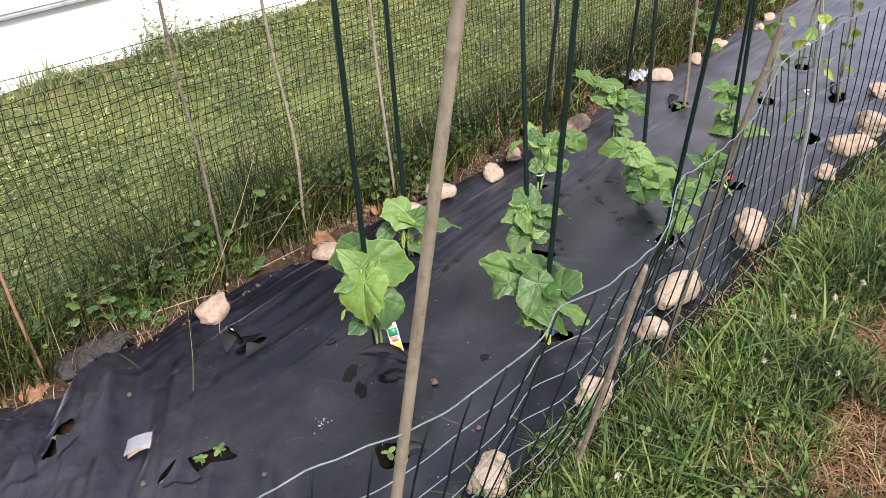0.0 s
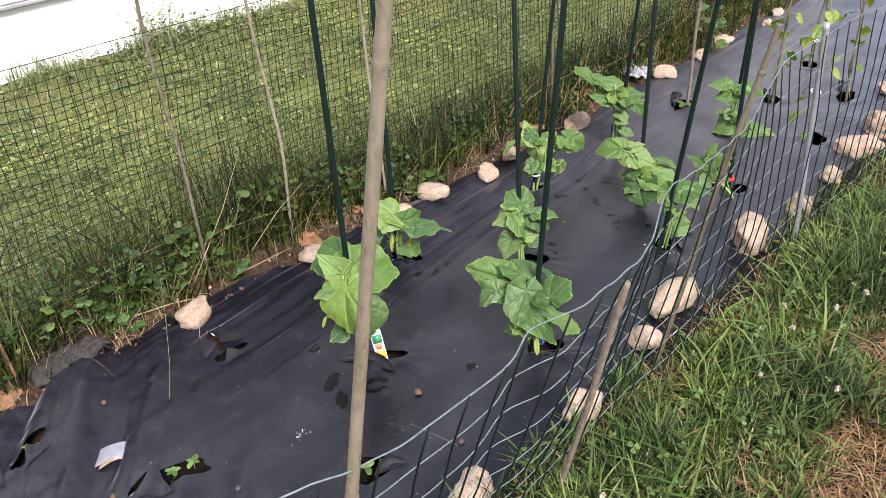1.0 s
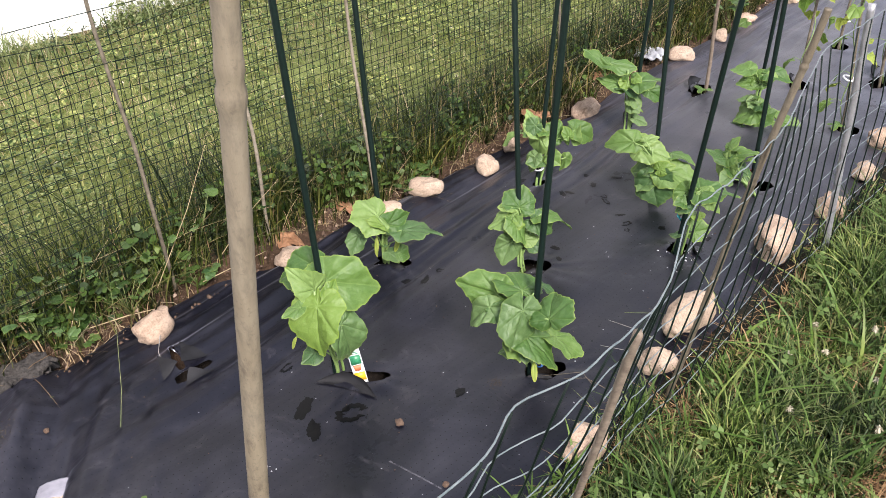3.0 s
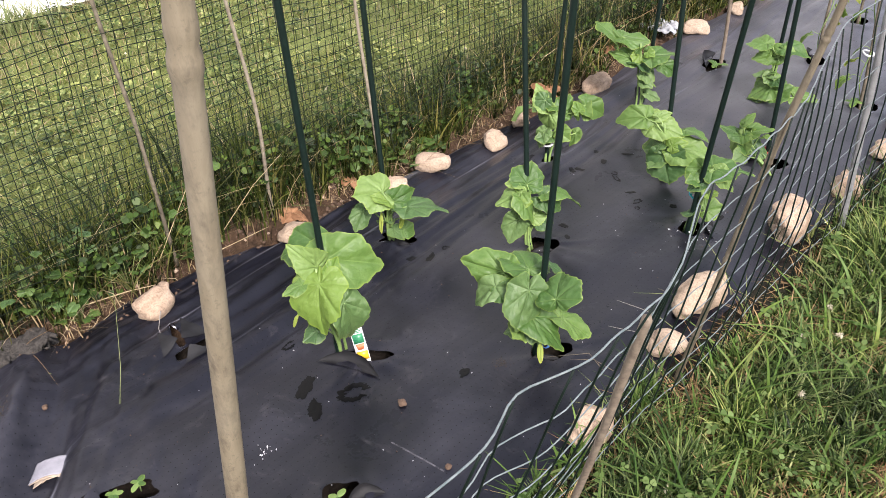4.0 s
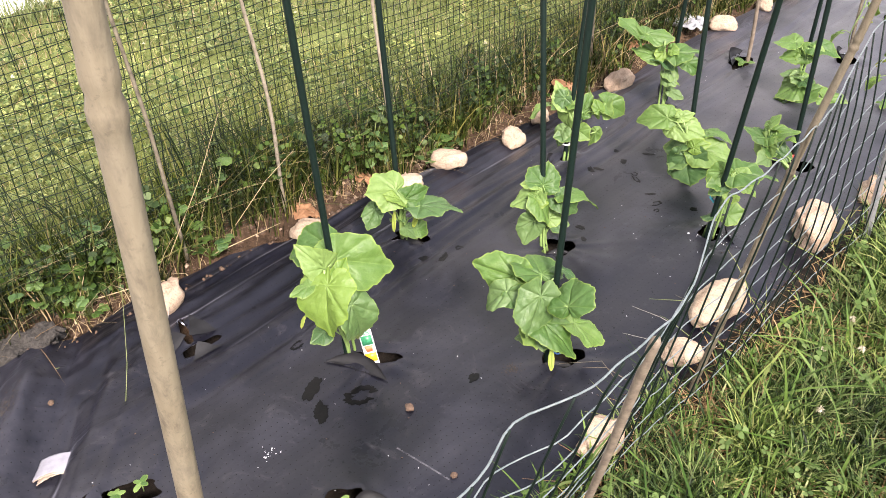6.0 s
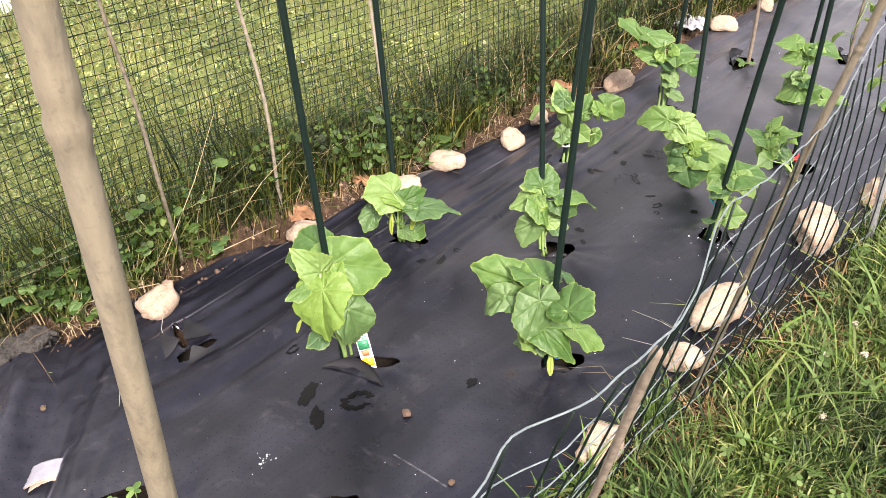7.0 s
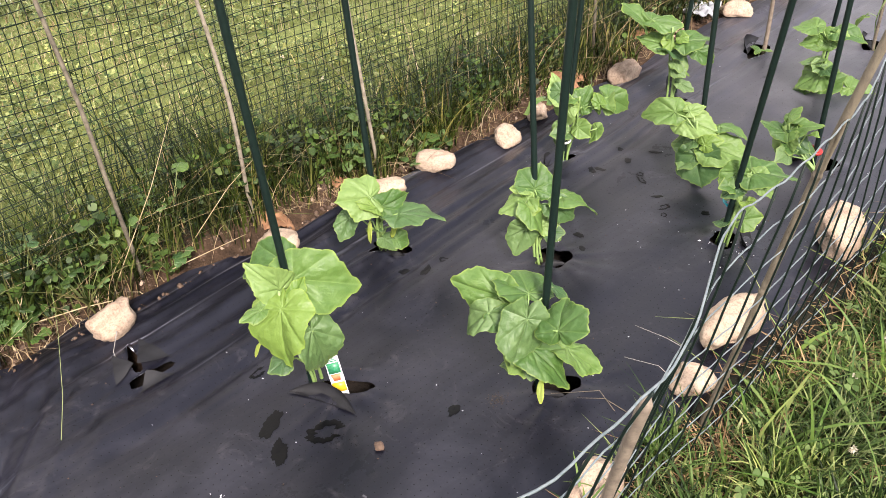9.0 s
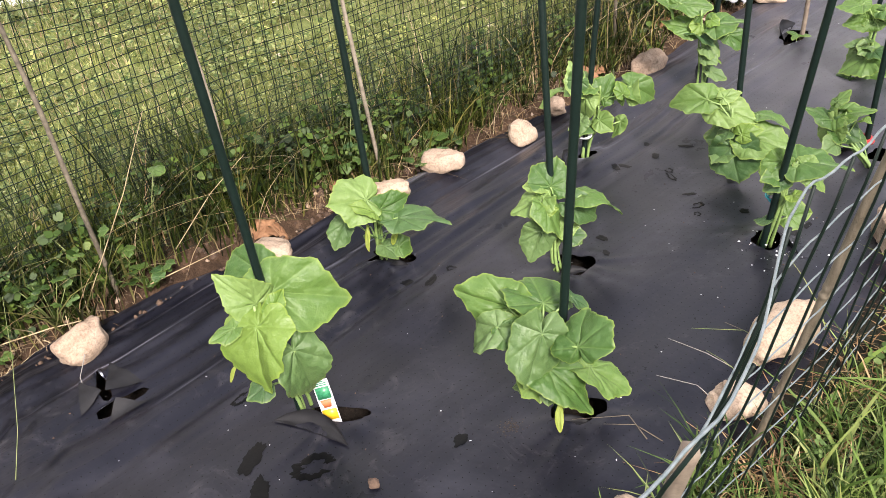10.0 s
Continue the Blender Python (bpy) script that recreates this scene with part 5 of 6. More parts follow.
def plant_tag(u, v):
    tag = empty("plant_tag", W(u, v, 0))
    tagged(tag, "white plant tag with a printed picture and yellow foot", "plant tag")

    def plate(name, x0, x1, z0, z1, y, mat, label=""):
        bm = bmesh.new()
        bmesh.ops.create_cube(bm, size=1.0)
        for q in bm.verts:
            q.co = Vector((x0 if q.co.x < 0 else x1, y + q.co.y * 0.0007, z0 if q.co.z < 0 else z1))
        return part(name, bm, mat, tag, label)

    plate("card", -0.0125, 0.0125, -0.04, 0.072, 0.0, TAG_WHITE)
    plate("yellow_band", -0.0112, 0.0112, 0.004, 0.022, -0.0012, TAG_YELLOW, "yellow printed band")
    plate("green_picture", -0.0105, 0.0105, 0.040, 0.060, -0.0012, TAG_GREEN, "printed picture of green leaves")
    bm = bmesh.new()
    bmesh.ops.create_cone(bm, cap_ends=True, segments=16, radius1=0.0058, radius2=0.0088, depth=0.013)
    for q in bm.verts:
        q.co = Vector((q.co.x, -0.0012 + q.co.y * 0.06, q.co.z + 0.032))
    part("pot_picture", bm, TAG_RED, tag, "printed picture of a clay pot")
    for k in range(3):
        plate("print_bar", -0.009, 0.009 - 0.004 * (k == 2), 0.0625 + 0.003 * k, 0.064 + 0.003 * k, -0.0012, TAG_GREEN)
    tag.matrix_world = Matrix.Translation(W(u, v, 0)) @ Matrix.Rotation(radians(6), 4, 'Z') @ Matrix.Rotation(radians(-16), 4, 'X') @ Matrix.Rotation(radians(-9), 4, 'Y')


plant_tag(1.023, 1.168)


def crumpled(name, label, category, u, v, size, turn, mat, amp, seed, n=18, lift=0.006, wavy=7.0):
    """A thin creased scrap lying on the ground or sheet."""
    verts, faces = [], []
    for i in range(n + 1):
        for j in range(n + 1):
            x, y = (i / n - 0.5) * size[0], (j / n - 0.5) * size[1]
            e = 1 + 0.10 * noise.noise(Vector((i * 0.5, j * 0.5, seed)))
            z = amp * noise.noise(Vector((x, y, seed)) * (wavy / size[0])) + amp * 0.5 * abs(noise.noise(Vector((x, y, seed + 4)) * (2.3 * wavy / size[0])))
            verts.append((x * e, y * e, z))
    for i in range(n):
        for j in range(n):
            a = i * (n + 1) + j
            faces.append((a, a + n + 1, a + n + 2, a + 1))
    ob = new(name, mesh_of(name, verts, faces, mat))
    mod = ob.modifiers.new("thick", 'SOLIDIFY')
    mod.thickness = 0.0012
    z = on_sheet(u, v) if 0.73 < v < 1.63 else ground_z(u, v)
    ob.matrix_world = Matrix.Translation(W(u, v, z + lift)) @ Matrix.Rotation(TH + turn, 4, 'Z')
    tagged(ob, label, category)
    return ob


PAPER_TAN = make_plain("stained_paper_edge", (0.22, 0.17, 0.13), (0.34, 0.28, 0.22), 0.85, 60, 0.4)


def paper_scrap(u, v, turn):
    """A folded scrap: a pale sheet over two stained ones that stick out at one side."""
    top = empty("paper_scrap", W(u, v, on_sheet(u, v) + 0.003))
    tagged(top, "folded pale lilac-white paper scrap with stained torn edges on the sheet", "paper")
    n = 16
    for k, (dx, dy, rz, mat) in enumerate(((0.004, -0.006, 0.10, PAPER_TAN), (0.002, -0.003, -0.05, PAPER_TAN), (0.0, 0.0, 0.0, PAPER))):
        verts, faces = [], []
        for i in range(n + 1):
            for j in range(n + 1):
                x, y = (i / n - 0.5) * 0.062, (j / n - 0.5) * 0.046
                rag = 0.004 * noise.noise(Vector((i * 0.9, k * 5.0, 3.0))) * (j in (0, n)) + 0.003 * noise.noise(Vector((j * 0.8, k * 7.0, 9.0))) * (i in (0, n))
                z = 0.0016 * k + 0.010 * math.sin(math.pi * i / n) * (1 - 0.5 * j / n) + 0.003 * noise.noise(Vector((x * 40, y * 40, 5)))
                verts.append((x + dx + 0.25 * y + rag, y + dy + rag, z))
        for i in range(n):
            for j in range(n):
                a = i * (n + 1) + j
                faces.append((a, a + n + 1, a + n + 2, a + 1))
        ob = part("paper_layer", mesh_of("paper_layer", verts, faces, mat), mat, top, "stained lower layer" if k < 2 else "")
        mod = ob.modifiers.new("thick", 'SOLIDIFY')
        mod.thickness = 0.0007
        ob.matrix_local = Matrix.Rotation(rz, 4, 'Z')
    top.rotation_euler = (0, 0, turn)


paper_scrap(0.471, 1.364, 0.35)
crumpled("plastic_wrap", "crumpled clear whitish plastic wrap beside the net fence", "plastic film", 2.80, 1.655, (0.10, 0.13), 0.3, FILM, 0.022, 9, lift=0.03)
crumpled("bark_chip", "rough dark grey slab of bark at the sheet edge", "bark", 0.528, 1.646, (0.150, 0.056), -0.10, BARK, 0.014, 12, lift=0.052, wavy=14).modifiers["thick"].thickness = 0.026


def pebble(name, label, category, u, v, r, mat, seed):
    bm = bmesh.new()
    bmesh.ops.create_icosphere(bm, subdivisions=2, radius=r)
    for q in bm.verts:
        q.co *= 1 + 0.35 * noise.noise(q.co * (1.2 / r) + Vector((seed, 0, 0)))
        q.co.z *= 0.75
    me = bpy.data.meshes.new(name)
    bm.to_mesh(me)
    bm.free()
    me.materials.append(mat)
    ob = new(name, me)
    z = on_sheet(u, v) if 0.73 < v < 1.63 else ground_z(u, v)
    ob.location = W(u, v, z + r * 0.55)
    tagged(ob, label, category)
    return ob


pebble("soil_clod", "small brown clod of dry soil on the sheet", "soil clod", 0.990, 1.022, 0.0085, CLOD, 3)
pebble("soil_clod", "small tan clod of dry soil on the sheet", "soil clod", 0.940, 0.853, 0.006, CLOD, 4)
pebble("soil_clod", "small tan clod of dry soil on the sheet", "soil clod", 0.585, 1.10, 0.005, CLOD, 6)


def speck_field(name, label, category, mat, count, place, r, seed, lift=0.3):
    rng = np.random.default_rng(seed)
    verts, faces = [], []
    octa = ((1, 0, 0), (-1, 0, 0), (0, 1, 0), (0, -1, 0), (0, 0, 1), (0, 0, -1))
    tri = ((0, 2, 4), (2, 1, 4), (1, 3, 4), (3, 0, 4), (2, 0, 5), (1, 2, 5), (3, 1, 5), (0, 3, 5))
    for _ in range(count):
        u, v = place(rng)
        q = r * rng.uniform(0.4, 1.5)
        z = on_sheet(u, v) if 0.73 < v < 1.63 else ground_z(u, v)
        c = W(u, v, z + q * lift)
        sc = rng.uniform(0.5, 1.4, 3)
        o = len(verts)
        verts.extend((c.x + a * q * sc[0], c.y + b * q * sc[1], c.z + d * q * sc[2] * 0.7) for a, b, d in octa)
        faces.extend((o + a, o + b, o + d) for a, b, d in tri)
    ob = new(name, mesh_of(name, verts, faces, mat))
    tagged(ob, label, category, kind="stuff")


speck_field("white_specks", "scattered white perlite specks on the sheet", "specks", TIE_WHITE, 170,
            lambda g: (g.uniform(0.2, 2.9), g.uniform(0.8, 1.5)), 0.0010, 21)
speck_field("perlite", "white perlite crumbs round a planting hole", "specks", TIE_WHITE, 40,
            lambda g: (1.83 + g.normal(0, 0.05), 0.925 + g.normal(0, 0.035)), 0.0020, 22)
speck_field("white_crumbs", "small cluster of white crumbs on the sheet", "specks", TIE_WHITE, 16,
            lambda g: (0.751 + g.normal(0, 0.008), 1.118 + g.normal(0, 0.008)), 0.0016, 23)
speck_field("soil_crumbs", "brown soil crumbs scattered on the sheet", "soil crumbs", CLOD, 240,
            lambda g: (g.uniform(0.1, 3.2), g.choice([1.2, 1.45, 1.0]) + g.normal(0, 0.1)), 0.0013, 24)
speck_field("bank_pebbles", "brown clods and pebbles on the soil bank", "pebbles", CLOD, 1100,
            lambda g: (g.uniform(0.3, 4.2), g.uniform(1.61, 1.72)), 0.0042, 25, 0.1)
speck_field("soil_lumps", "dark brown lumps of soil on the bank", "soil crumbs", CLOD, 260,
            lambda g: (g.uniform(0.3, 4.2), g.uniform(1.630, 1.71)), 0.0085, 27, 0.0)
speck_field("pale_pebbles", "pale pebbles on the soil bank", "pebbles", ROCK, 110,
            lambda g: (g.uniform(0.5, 4.0), g.uniform(1.62, 1.69)), 0.0060, 26, 0.1)


def water_patch(u, v, a, b, turn, seed, ring=False):
    """A thin damp mark with a ragged outline on the sheet; a ring is broken on one side."""
    verts, faces, n = [], [], 44
    rs = (0.62, 0.82, 1.0) if ring else (0.0, 0.55, 1.0)
    gap = 6 if ring else 0
    for k, q in enumerate(rs):
        for i in range(n):
            t = 2 * math.pi * i / n
            d = Vector((math.cos(t), math.sin(t), 0))
            w = 1 + 0.42 * noise.noise(d * 1.6 + Vector((0, 0, seed))) + 0.26 * noise.noise(d * 5.0 + Vector((0, 0, seed + 7)))
            if ring and k == 0:
                w *= 0.85 + 0.5 * noise.noise(d * 2.4 + Vector((seed, 0, 3)))
            x, y = math.cos(t) * a * q * w, math.sin(t) * b * q * w
            uu, vv = u + x * math.cos(turn) - y * math.sin(turn), v + x * math.sin(turn) + y * math.cos(turn)
            verts.append(W(uu, vv, on_sheet(uu, vv) + (0.0010 if k == 1 else 0.0007)))
    for k in range(2):
        for i in range(n - gap):
            p, q = k * n + i, k * n + (i + 1) % n
            faces.append((p, p + n, q + n, q))
    ob = new("water_patch", mesh_of("water_patch", verts, faces, WATER))
    tagged(ob, "dark damp water mark with a ragged outline on the sheet", "water", "water patches on the sheet")


for k, (u0, v0) in enumerate(((2.009, 1.336), (1.969, 1.283), (1.921, 1.207), (1.938, 1.225), (1.886, 1.137), (1.859, 1.101), (1.831, 1.082), (1.881, 1.320),
                              (1.897, 1.310), (1.396, 1.314), (1.319, 1.349), (1.347, 1.314), (1.613, 1.128), (1.648, 1.166), (2.043, 1.259), (1.896, 1.022), (1.922, 0.908))):
    water_patch(u0, v0, 0.009 + 0.004 * (k % 3), 0.006 + 0.002 * (k % 2), 0.6 * k, k, ring=k in (2, 3, 5, 6, 9))
water_patch(0.950, 1.112, 0.036, 0.022, -0.4, 40, ring=True)
water_patch(0.872, 1.132, 0.026, 0.013, 0.95, 41)
water_patch(0.895, 1.192, 0.030, 0.014, 0.5, 42)
water_patch(0.945, 1.313, 0.015, 0.010, 0.3, 43, ring=True)
water_patch(1.128, 0.995, 0.014, 0.009, 0.3, 45)
speck_field("soil_smear", "thin brown smear of dried soil on the sheet", "soil crumbs", MUD, 150,
            lambda g: (0.444 + g.normal(0, 0.018), 1.507 + g.normal(0, 0.012)), 0.0016, 29, 0.1)
pebble("soil_clod", "small reddish crumb of soil on the sheet", "soil clod", 0.522, 1.490, 0.006, CLOD, 8)
pebble("soil_clod", "small tan crumb of soil on the sheet", "soil clod", 0.410, 1.244, 0.006, CLOD, 9)
speck_field("soil_smear", "thin brown smear of dried soil on the sheet", "soil crumbs", MUD, 120,
            lambda g: (1.198 + g.normal(0, 0.009), 0.963 + g.normal(0, 0.007)), 0.0011, 28, 0.1)


def flap(u, v, length, width, turn, seed, label="curled black plastic flap at a planting hole"):
    """A strip of the sheet curled up beside a hole."""
    verts, faces, n = [], [], 14
    for i in range(n + 1):
        t = i / n - 0.5
        for j in range(9):
            a = -0.5 + 2.3 * j / 8
            r = width * max(0.04, 1 - (2 * abs(t)) ** 2.0) * 0.62
            x = t * length
            y = r * math.sin(a) * 0.9 - 0.25 * length * t * t
            z = r * (1 - math.cos(a)) + 0.003 * noise.noise(Vector((t * 6, j * 0.5, seed)))
            verts.append((x, y, z))
    for i in range(n):
        for j in range(8):
            q = i * 9 + j
            faces.append((q, q + 9, q + 10, q + 1))
    ob = new("sheet_flap", mesh_of("sheet_flap", verts, faces, FLAP))
    ob.matrix_world = Matrix.Translation(W(u, v, on_sheet(u, v) - 0.002)) @ Matrix.Rotation(TH + turn, 4, 'Z')
    tagged(ob, label, "plastic flap", "curled flaps of the sheet")


flap(0.990, 1.172, 0.135, 0.030, -1.20, 1)
flap(0.800, 0.905, 0.070, 0.026, -0.4, 3)
flap(2.735, 1.420, 0.13, 0.035, 0.3, 4)
flap(2.38, 1.44, 0.11, 0.035, 0.2, 5)
flap(3.20, 1.00, 0.12, 0.035, 0.2, 6)
flap(1.86, 0.90, 0.09, 0.03, 0.6, 7)
flap(2.235, 0.990, 0.085, 0.024, 2.4, 10)
flap(1.262, 0.905, 0.070, 0.012, -0.9, 11)
flap(1.530, 1.138, 0.065, 0.014, -0.5, 12)
flap(1.322, 1.405, 0.075, 0.014, -0.8, 13)
flap(1.845, 1.425, 0.070, 0.020, 0.5, 14)
flap(2.97, 1.18, 0.12, 0.035, 0.5, 8)


def torn_flap(a, b, tip, lift, seed, label="dusty torn flap of the black sheet beside a slit", mat=SHEET):
    """A three-cornered tongue of the sheet: it hangs on along a-b and its tip curls up."""
    n, verts, faces, row = 12, [], [], []
    for i in range(n + 1):
        row.append(len(verts))
        for j in range(n + 1 - i):
            w2, w1 = i / n, j / n
            w0 = 1 - w1 - w2
            u = a[0] * w0 + b[0] * w1 + tip[0] * w2
            v = a[1] * w0 + b[1] * w1 + tip[1] * w2
            u, v = u + 0.004 * w2 * n2(u, v, 30, seed), v + 0.004 * w2 * n2(u, v, 34, seed + 1)
            verts.append(W(u, v, on_sheet(u, v) + 0.003 + lift * w2 ** 1.5 * (1 - 0.25 * w2) + 0.004 * w2 * noise.noise(Vector((u * 40, v * 40, seed)))))
    for i in range(n):
        for j in range(n - i):
            p, q = row[i] + j, row[i + 1] + j
            faces.append((p, p + 1, q))
            if j < n - i - 1:
                faces.append((p + 1, q + 1, q))
    base = W(a[0], a[1], on_sheet(*a))
    ob = new("sheet_flap", mesh_of("sheet_flap", [p - base for p in verts], faces, mat))
    ob.location = base
    tagged(ob, label, "plastic flap", "curled flaps of the sheet")


torn_flap((0.425, 1.205), (0.490, 1.165), (0.500, 1.238), 0.012, 1)
torn_flap((0.215, 1.440), (0.285, 1.425), (0.305, 1.492), 0.014, 2)
torn_flap((0.385, 1.440), (0.330, 1.428), (0.350, 1.470), 0.012, 3)
torn_flap((0.825, 1.520), (0.850, 1.455), (0.795, 1.455), 0.026, 4, "lifted black flap of the torn sheet near a stone", FLAP)
torn_flap((0.770, 1.515), (0.745, 1.450), (0.790, 1.462), 0.016, 5, "lifted black flap of the torn sheet near a stone", FLAP)
torn_flap((0.770, 1.415), (0.840, 1.415), (0.800, 1.444), 0.010, 6, "lifted black flap of the torn sheet near a stone", FLAP)


def seedling(u, v, n, size, turn, label="tiny green seedling in a slit of the sheet"):
    s = empty("seedling", W(u, v, on_sheet(u, v) - 0.004))
    tagged(s, label, "seedling", "seedlings in the sheet")
    part("stem", tube("stem", [Vector((0, 0, -0.01)), Vector((0.001, 0, 0.004)), Vector((0, 0.001, 0.012))], 0.0011, STEM, 6), STEM, s)
    for k in range(n):
        a = turn + k * 2 * math.pi / n
        me = leaf_mesh(size * (1 - 0.2 * (k % 2)), 1.1, 0.2, 0.2, 700 + k, True)
        ob = part("leaf", me, LEAF_M, s)
        ob.matrix_local = Matrix.Translation((0, 0, 0.012)) @ Matrix.Rotation(a, 4, 'Z') @ Matrix.Rotation(-0.2, 4, 'Y')


seedling(0.516, 1.208, 5, 0.015, 0.4)
seedling(0.557, 1.204, 4, 0.017, 1.3)
seedling(0.768, 0.936, 3, 0.018, 0.9)
seedling(0.352, 1.470, 4, 0.010, 0.2)
seedling(2.700, 1.372, 3, 0.035, 2.0, "small green seedling beside a wooden stick")
seedling(2.690, 0.925, 4, 0.030, 1.0, "small yellow-green seedling in a planting hole")


def tie(name, label, u, v, z, r, mat, turn=0.0, loops=2, wire=0.0018):
    pts = []
    for i in range(18 * loops + 1):
        a = 2 * math.pi * i / 18
        w = r * (1 + 0.3 * math.sin(a * 1.3 + turn))
        pts.append(Vector((math.cos(a + turn) * w, math.sin(a + turn) * w, 0.003 * i / 18 + 0.004 * math.sin(a))))
    ob = new(name, tube(name, pts, wire, mat, 6))
    ob.location = W(u, v, z)
    tagged(ob, label, "plant tie")


tie("twist_tie", "white twist tie round a plant stem and stake", 1.868, 1.398, 0.06, 0.013, TIE_WHITE)
tie("twist_tie", "white twist tie round a plant stem and stake", 2.335, 1.405, 0.075, 0.014, TIE_WHITE, 1.0, 3)
tie("twist_tie", "turquoise foil tie round a green stake", 1.842, 0.940, 0.085, 0.011, TIE_CYAN, 0.5, 3)
tie("red_tie", "red tape tied round a stake at the sheet", 2.235, 0.958, 0.03, 0.010, TIE_RED, 0.2, 3, 0.003)
tie("string_tie", "blue string at the foot of a plant", 1.283, 0.925, 0.012, 0.007, TIE_BLUE, 0.2, 2, 0.0012)
tie("twist_tie", "white twist tie loop on a bean stick", 2.705, 0.925, 0.16, 0.013, TIE_WHITE, 0.4, 1, 0.003)
tie("twist_tie", "white twist tie loop on a thin stick", 3.38, 1.20, 0.10, 0.016, TIE_WHITE, 1.4, 2, 0.002)

# dead leaves and long straws
for u0, v0, z0, ln, tn, rl in ((2.13, 1.605, 0.07, 0.075, 1.2, 0.5), (0.375, 1.672, 0.05, 0.07, 0.3, 0.2), (0.33, 1.68, 0.05, 0.06, 2.2, 0.2), (1.235, 1.64, 0.035, 0.05, 1.0, 0.8),
                           (1.22, 1.665, 0.05, 0.05, 2.6, -0.4), (2.20, 1.63, 0.05, 0.06, 2.0, 0.2), (2.52, 1.65, 0.06, 0.06, 0.3, 0.2), (1.40, 1.655, 0.06, 0.045, 0.8, 0.3)):
    ob = new("dead_leaf", leaf_mesh(ln, 0.8, 0.5, 0.5, int(u0 * 100), False))
    ob.data.materials.append(DEADLEAF)
    ob.matrix_world = Matrix.Translation(W(u0, v0, z0)) @ Matrix.Rotation(TH + tn, 4, 'Z') @ Matrix.Rotation(rl, 4, 'X') @ Matrix.Rotation(-0.25, 4, 'Y')
    tagged(ob, "curled brown dead leaf lying by the soil bank", "dead leaf", "dead leaves")


def stalk(points, r, mat, label, name="grass_stalk"):
    ps = [W(*p) for p in points]
    pts = []
    for i in range(len(ps) - 1):
        for k in range(6):
            pts.append(ps[i].lerp(ps[i + 1], k / 6) - ps[0])
    pts.append(ps[-1] - ps[0])
    ob = new(name, tube(name, pts, [r * (1 - 0.6 * i / len(pts)) for i in range(len(pts))], mat, 5))
    ob.location = ps[0]
    tagged(ob, label, "grass stalk", "loose stalks")


STRAW_ONE = make_plain("dry_stalk", (0.245, 0.184, 0.1), (0.374, 0.299, 0.179), 0.7, 60, 0.2)
GREEN_ONE = make_plain("green_stalk", (0.0952, 0.129, 0.0357), (0.163, 0.19, 0.0643), 0.6, 60, 0.2)
PALE_ONE = make_plain("pale_grey_stalk", (0.163, 0.156, 0.143), (0.272, 0.258, 0.236), 0.7, 60, 0.2)
stalk([(0.621, 1.400, 0.012), (0.66, 1.44, 0.07), (0.70, 1.49, 0.15), (0.73, 1.53, 0.23)], 0.0007, GREEN_ONE, "thin upright grass stalk rising from the sheet")
stalk([(0.80, 1.545, 0.06), (0.775, 1.515, 0.045), (0.77, 1.49, 0.025)], 0.0009, PALE_ONE, "thin pale stem from a stone to a slit")
stalk([(0.66, 1.70, 0.06), (0.78, 1.64, 0.075), (0.86, 1.61, 0.07)], 0.0016, STRAW_ONE, "dry yellow straw lying on the sheet edge")
stalk([(0.86, 1.66, 0.08), (0.98, 1.66, 0.24), (1.06, 1.67, 0.36)], 0.0011, STRAW_ONE, "dry yellow straw leaning on the net fence")
stalk([(1.03, 1.65, 0.10), (1.12, 1.64, 0.18), (1.20, 1.63, 0.23)], 0.0010, STRAW_ONE, "dry yellow straw leaning on the net fence")
stalk([(0.96, 1.63, 0.07), (1.04, 1.62, 0.075), (1.12, 1.61, 0.08)], 0.0013, STRAW_ONE, "dry yellow straw lying at the weeds")
stalk([(0.47, 1.64, 0.04), (0.52, 1.58, 0.045), (0.57, 1.56, 0.04)], 0.0014, GREEN_ONE, "pulled green grass blade lying on the sheet")
stalk([(0.45, 1.62, 0.04), (0.52, 1.60, 0.05), (0.58, 1.60, 0.042)], 0.0013, PALE_ONE, "pale dry grass blade lying on the sheet")
for k in range(7):
    r = random.Random(900 + k)
    u0, v0 = 1.30 + 0.28 * r.random(), 0.80 + 0.05 * r.random()
    stalk([(u0, v0 - 0.05, 0.012), (u0 + 0.02 * r.uniform(-1, 1), v0 - 0.01, 0.022), (u0 + 0.05 * r.uniform(-1, 1), v0 + 0.02 + 0.04 * r.random(), 0.014)], 0.0008,
          (TWIG, PALE_ONE, GREEN_ONE)[k % 3], "thin dry stem lying on the sheet near the fence")


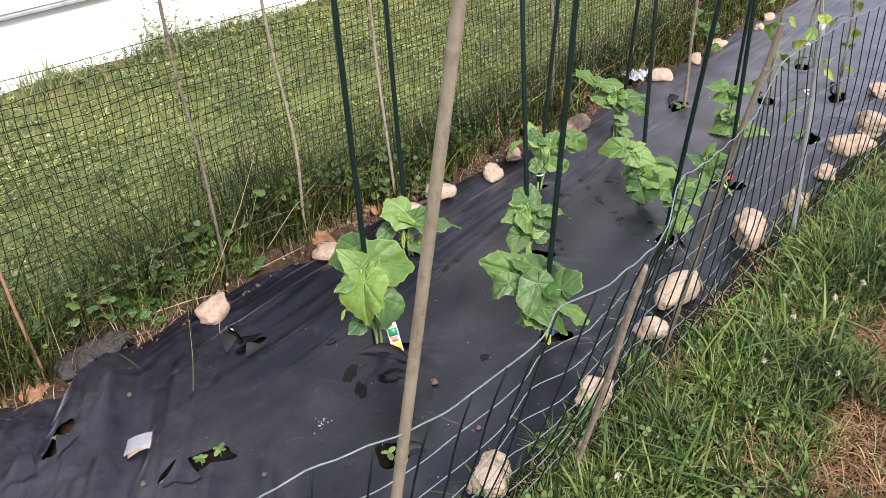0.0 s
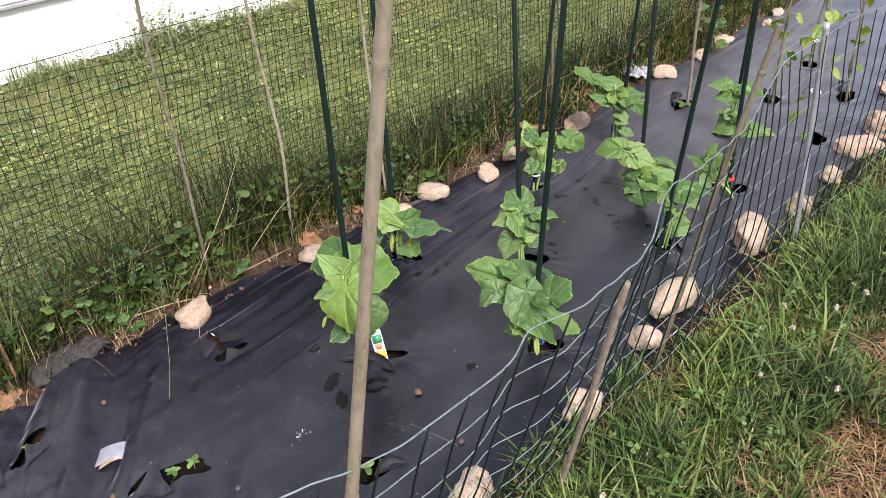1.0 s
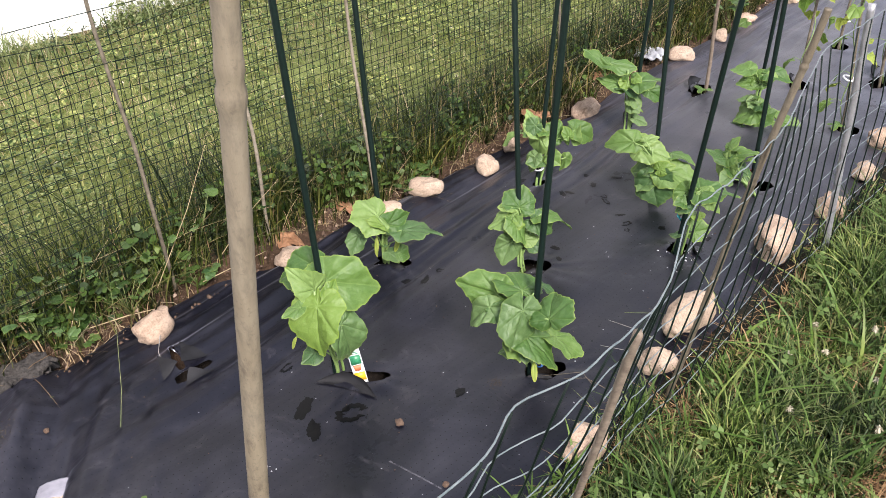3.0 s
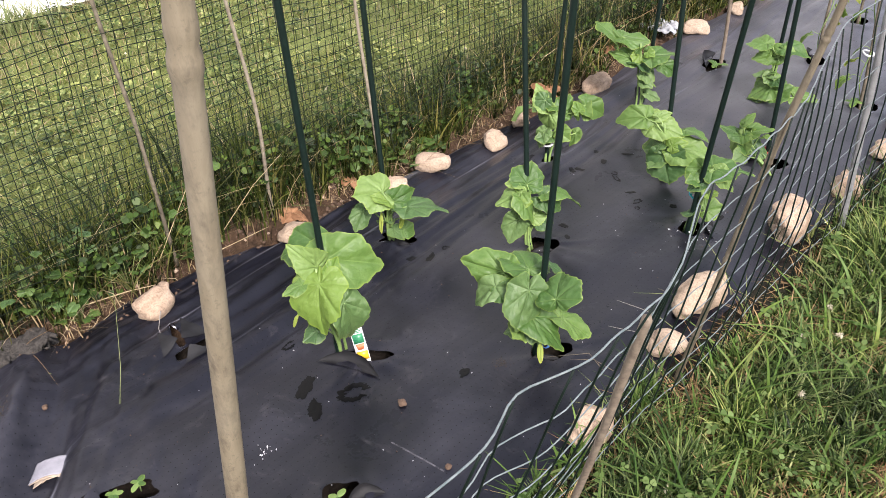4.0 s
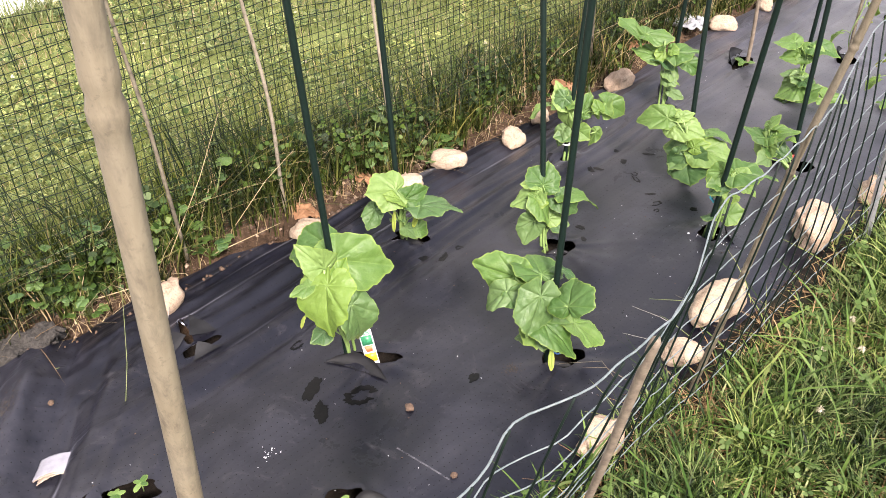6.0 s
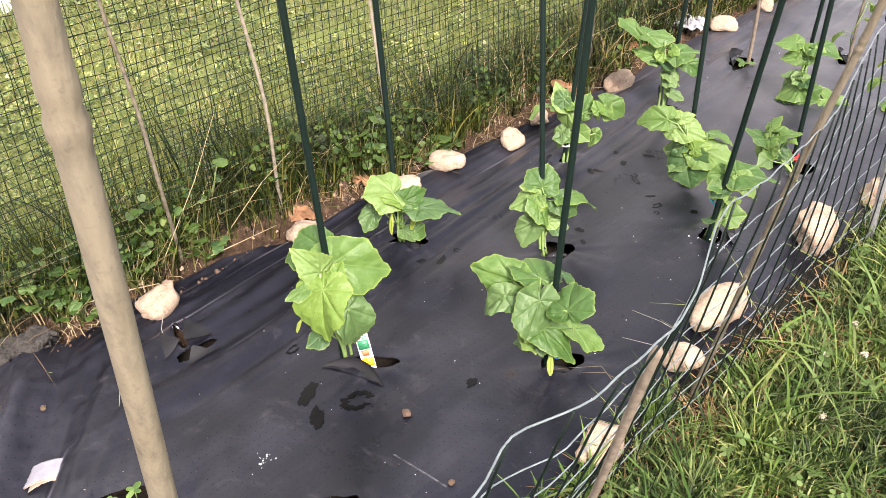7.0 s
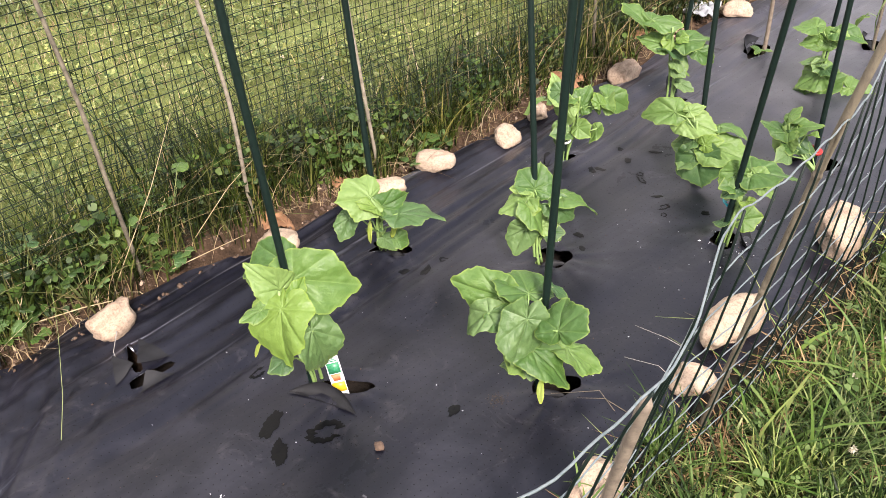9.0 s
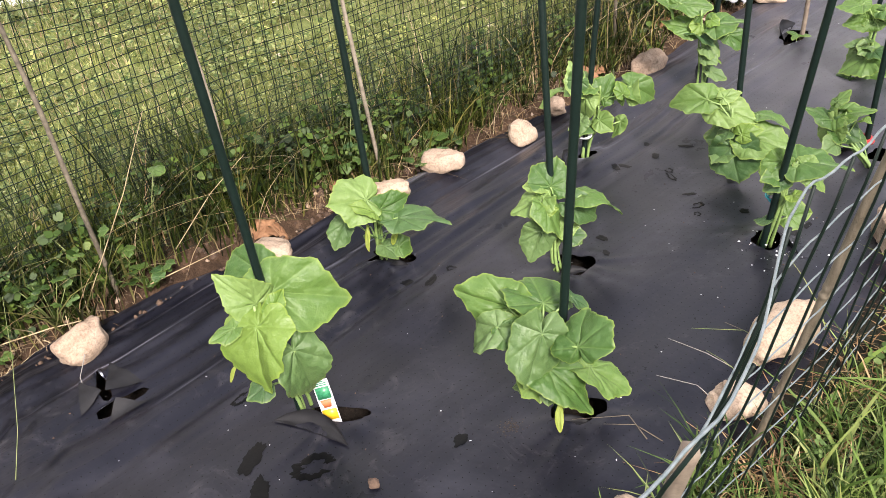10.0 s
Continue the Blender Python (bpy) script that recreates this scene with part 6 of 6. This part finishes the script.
def clover_flower(u, v, h, seed):
    r = random.Random(seed)
    z = ground_z(u, v)
    fl = empty("clover_flower", W(u, v, z))
    tagged(fl, "white clover flower head among the lawn grass", "clover flower", "clover flowers")
    dx, dy = r.uniform(-0.015, 0.015), r.uniform(-0.015, 0.015)
    part("stem", tube("stem", [Vector((0, 0, 0)), Vector((dx * 0.4, dy * 0.4, h * 0.5)), Vector((dx, dy, h))], 0.0009, GREEN_ONE, 5), GREEN_ONE, fl)
    verts, faces = [], []
    tip = Vector((dx, dy, h))
    for k in range(46):
        # florets: the upper ones stand, the lower ones hang withered
        a, b = r.uniform(0, 6.28), math.acos(r.uniform(-0.75, 1))
        d = Vector((math.sin(b) * math.cos(a), math.sin(b) * math.sin(a), math.cos(b) - 0.25))
        ln = 0.0085 * r.uniform(0.6, 1.2)
        s = (d.orthogonal().normalized() * r.uniform(-1, 1) + d.cross(Vector((0.3, 0.2, 1))).normalized()).normalized() * 0.0011
        o = len(verts)
        for t, w in ((0.15, 0.7), (0.6, 1.0), (1.0, 0.25)):
            p = tip + d * (ln * t) - Vector((0, 0, 0.003 * t * t))
            verts.extend((p - s * w, p + s * w))
        faces.extend(((o, o + 1, o + 3, o + 2), (o + 2, o + 3, o + 5, o + 4)))
    part("flower_head", mesh_of("flower_head", verts, faces, PETAL), PETAL, fl)


for k, (u0, v0) in enumerate(((1.88, 0.55), (1.87, 0.46), (1.84, 0.44), (1.72, 0.54), (1.60, 0.55), (1.50, 0.345), (1.13, 0.55), (1.62, 0.41), (0.97, 0.53), (1.67, 0.51), (2.1, 0.5), (1.75, 0.47), (1.96, 0.50), (1.44, 0.48))):
    clover_flower(u0, v0, 0.040 + 0.010 * (k % 3), 300 + k)


def round_weed(u, v, n, size, spread, height, seed, label="low weed with round scalloped green leaves at the bank"):
    r = random.Random(seed)
    base = W(u, v, ground_z(u, v))
    w = empty("weed", base)
    tagged(w, label, "weed", "round-leaved weeds")
    for k in range(n):
        a = r.uniform(0, 6.28)
        d = spread * math.sqrt(r.random())
        c = W(math.cos(a) * d, math.sin(a) * d, height * r.uniform(0.3, 1.0))
        me = leaf_mesh(size * r.uniform(0.7, 1.2), 1.15, 0.2, 0.3, seed * 30 + k, False)
        ob = part("leaf", me, LEAF_W if k % 5 else LEAF_D, w)
        ob.matrix_local = Matrix.Translation(c) @ Matrix.Rotation(r.uniform(0, 6.28), 4, 'Z') @ Matrix.Rotation(r.uniform(-0.5, 0.2), 4, 'Y') @ Matrix.Rotation(r.uniform(-0.4, 0.4), 4, 'X')
        part("stem", tube("stem", [Vector((0, 0, 0)), c * 0.5 + Vector((0, 0, 0.006)), c], 0.0008, GREEN_ONE, 5), GREEN_ONE, w)


round_weed(1.60, 1.655, 16, 0.019, 0.075, 0.06, 51)
round_weed(1.69, 1.660, 9, 0.018, 0.05, 0.05, 52)
round_weed(1.185, 1.640, 7, 0.018, 0.035, 0.035, 53)
round_weed(0.965, 1.665, 12, 0.019, 0.05, 0.07, 54)
round_weed(0.55, 1.735, 18, 0.022, 0.08, 0.14, 55)
round_weed(0.70, 1.72, 16, 0.020, 0.08, 0.16, 56)
round_weed(1.00, 1.715, 16, 0.020, 0.07, 0.20, 57)
round_weed(0.40, 1.70, 8, 0.018, 0.04, 0.05, 58)
round_weed(0.68, 1.668, 22, 0.020, 0.06, 0.08, 71)
round_weed(0.62, 1.700, 20, 0.019, 0.06, 0.11, 72)
round_weed(0.80, 1.680, 18, 0.018, 0.06, 0.13, 73)
round_weed(0.48, 1.720, 16, 0.019, 0.06, 0.10, 74)
round_weed(0.90, 1.700, 14, 0.017, 0.06, 0.15, 75)
round_weed(1.42, 1.700, 14, 0.020, 0.06, 0.10, 76)
round_weed(1.45, 1.690, 14, 0.020, 0.06, 0.16, 77)
round_weed(0.998, 0.718, 7, 0.012, 0.035, 0.035, 81, "low leafy weed growing at the foot of the wire fence")
round_weed(3.30, 1.58, 9, 0.035, 0.08, 0.22, 59, "leafy weed on the far soil bank")


def bean_plant(u, v, h, n, seed, lean):
    """A thin stick with a climbing bean."""
    r = random.Random(seed)
    stick("bean_stick", (u, v, -0.04), lean, h, 0.005, 0.004, TWIG, "thin grey brown stick carrying a young bean", "wooden stick", 7, bend=0.01)
    foot = W(u, v, -0.01)
    pl = empty("bean_plant", foot)
    tagged(pl, "young climbing bean with yellow-green leaves on a stick", "bean plant", "bean plants")
    pts = []
    for i in range(25):
        t = i / 24
        a = t * 14
        p = W(lean[0] * h * t, lean[1] * h * t, h * 0.8 * t) + Vector((math.cos(a), math.sin(a), 0)) * 0.009
        pts.append(p)
    part("stem", tube("stem", pts, 0.0016, STEM, 6), STEM, pl)
    for k in range(n):
        i = 5 + int(19 * k / n)
        a = r.uniform(0, 6.28)
        c = pts[i] + Vector((math.cos(a), math.sin(a), 0)) * r.uniform(0.025, 0.055)
        me = leaf_mesh(r.uniform(0.028, 0.042), 0.85, 0.3, 0.2, seed * 40 + k, False)
        ob = part("leaf", me, LEAF_C if k % 2 else LEAF_Y, pl)
        ob.matrix_local = Matrix.Translation(c) @ Matrix.Rotation(a, 4, 'Z') @ Matrix.Rotation(r.uniform(0.3, 1.1), 4, 'Y')
        part("petiole", tube("petiole", [pts[i], (pts[i] + c) * 0.5 + Vector((0, 0, 0.008)), c], 0.0009, STEM, 5), STEM, pl)


bean_plant(2.705, 0.915, 0.62, 8, 61, (-0.01, 0.03))
bean_plant(3.150, 0.965, 0.75, 10, 62, (-0.01, 0.03))
bean_plant(2.945, 1.155, 0.62, 8, 63, (0.0, -0.03))
bean_plant(3.380, 1.203, 0.70, 4, 64, (0.02, -0.07))
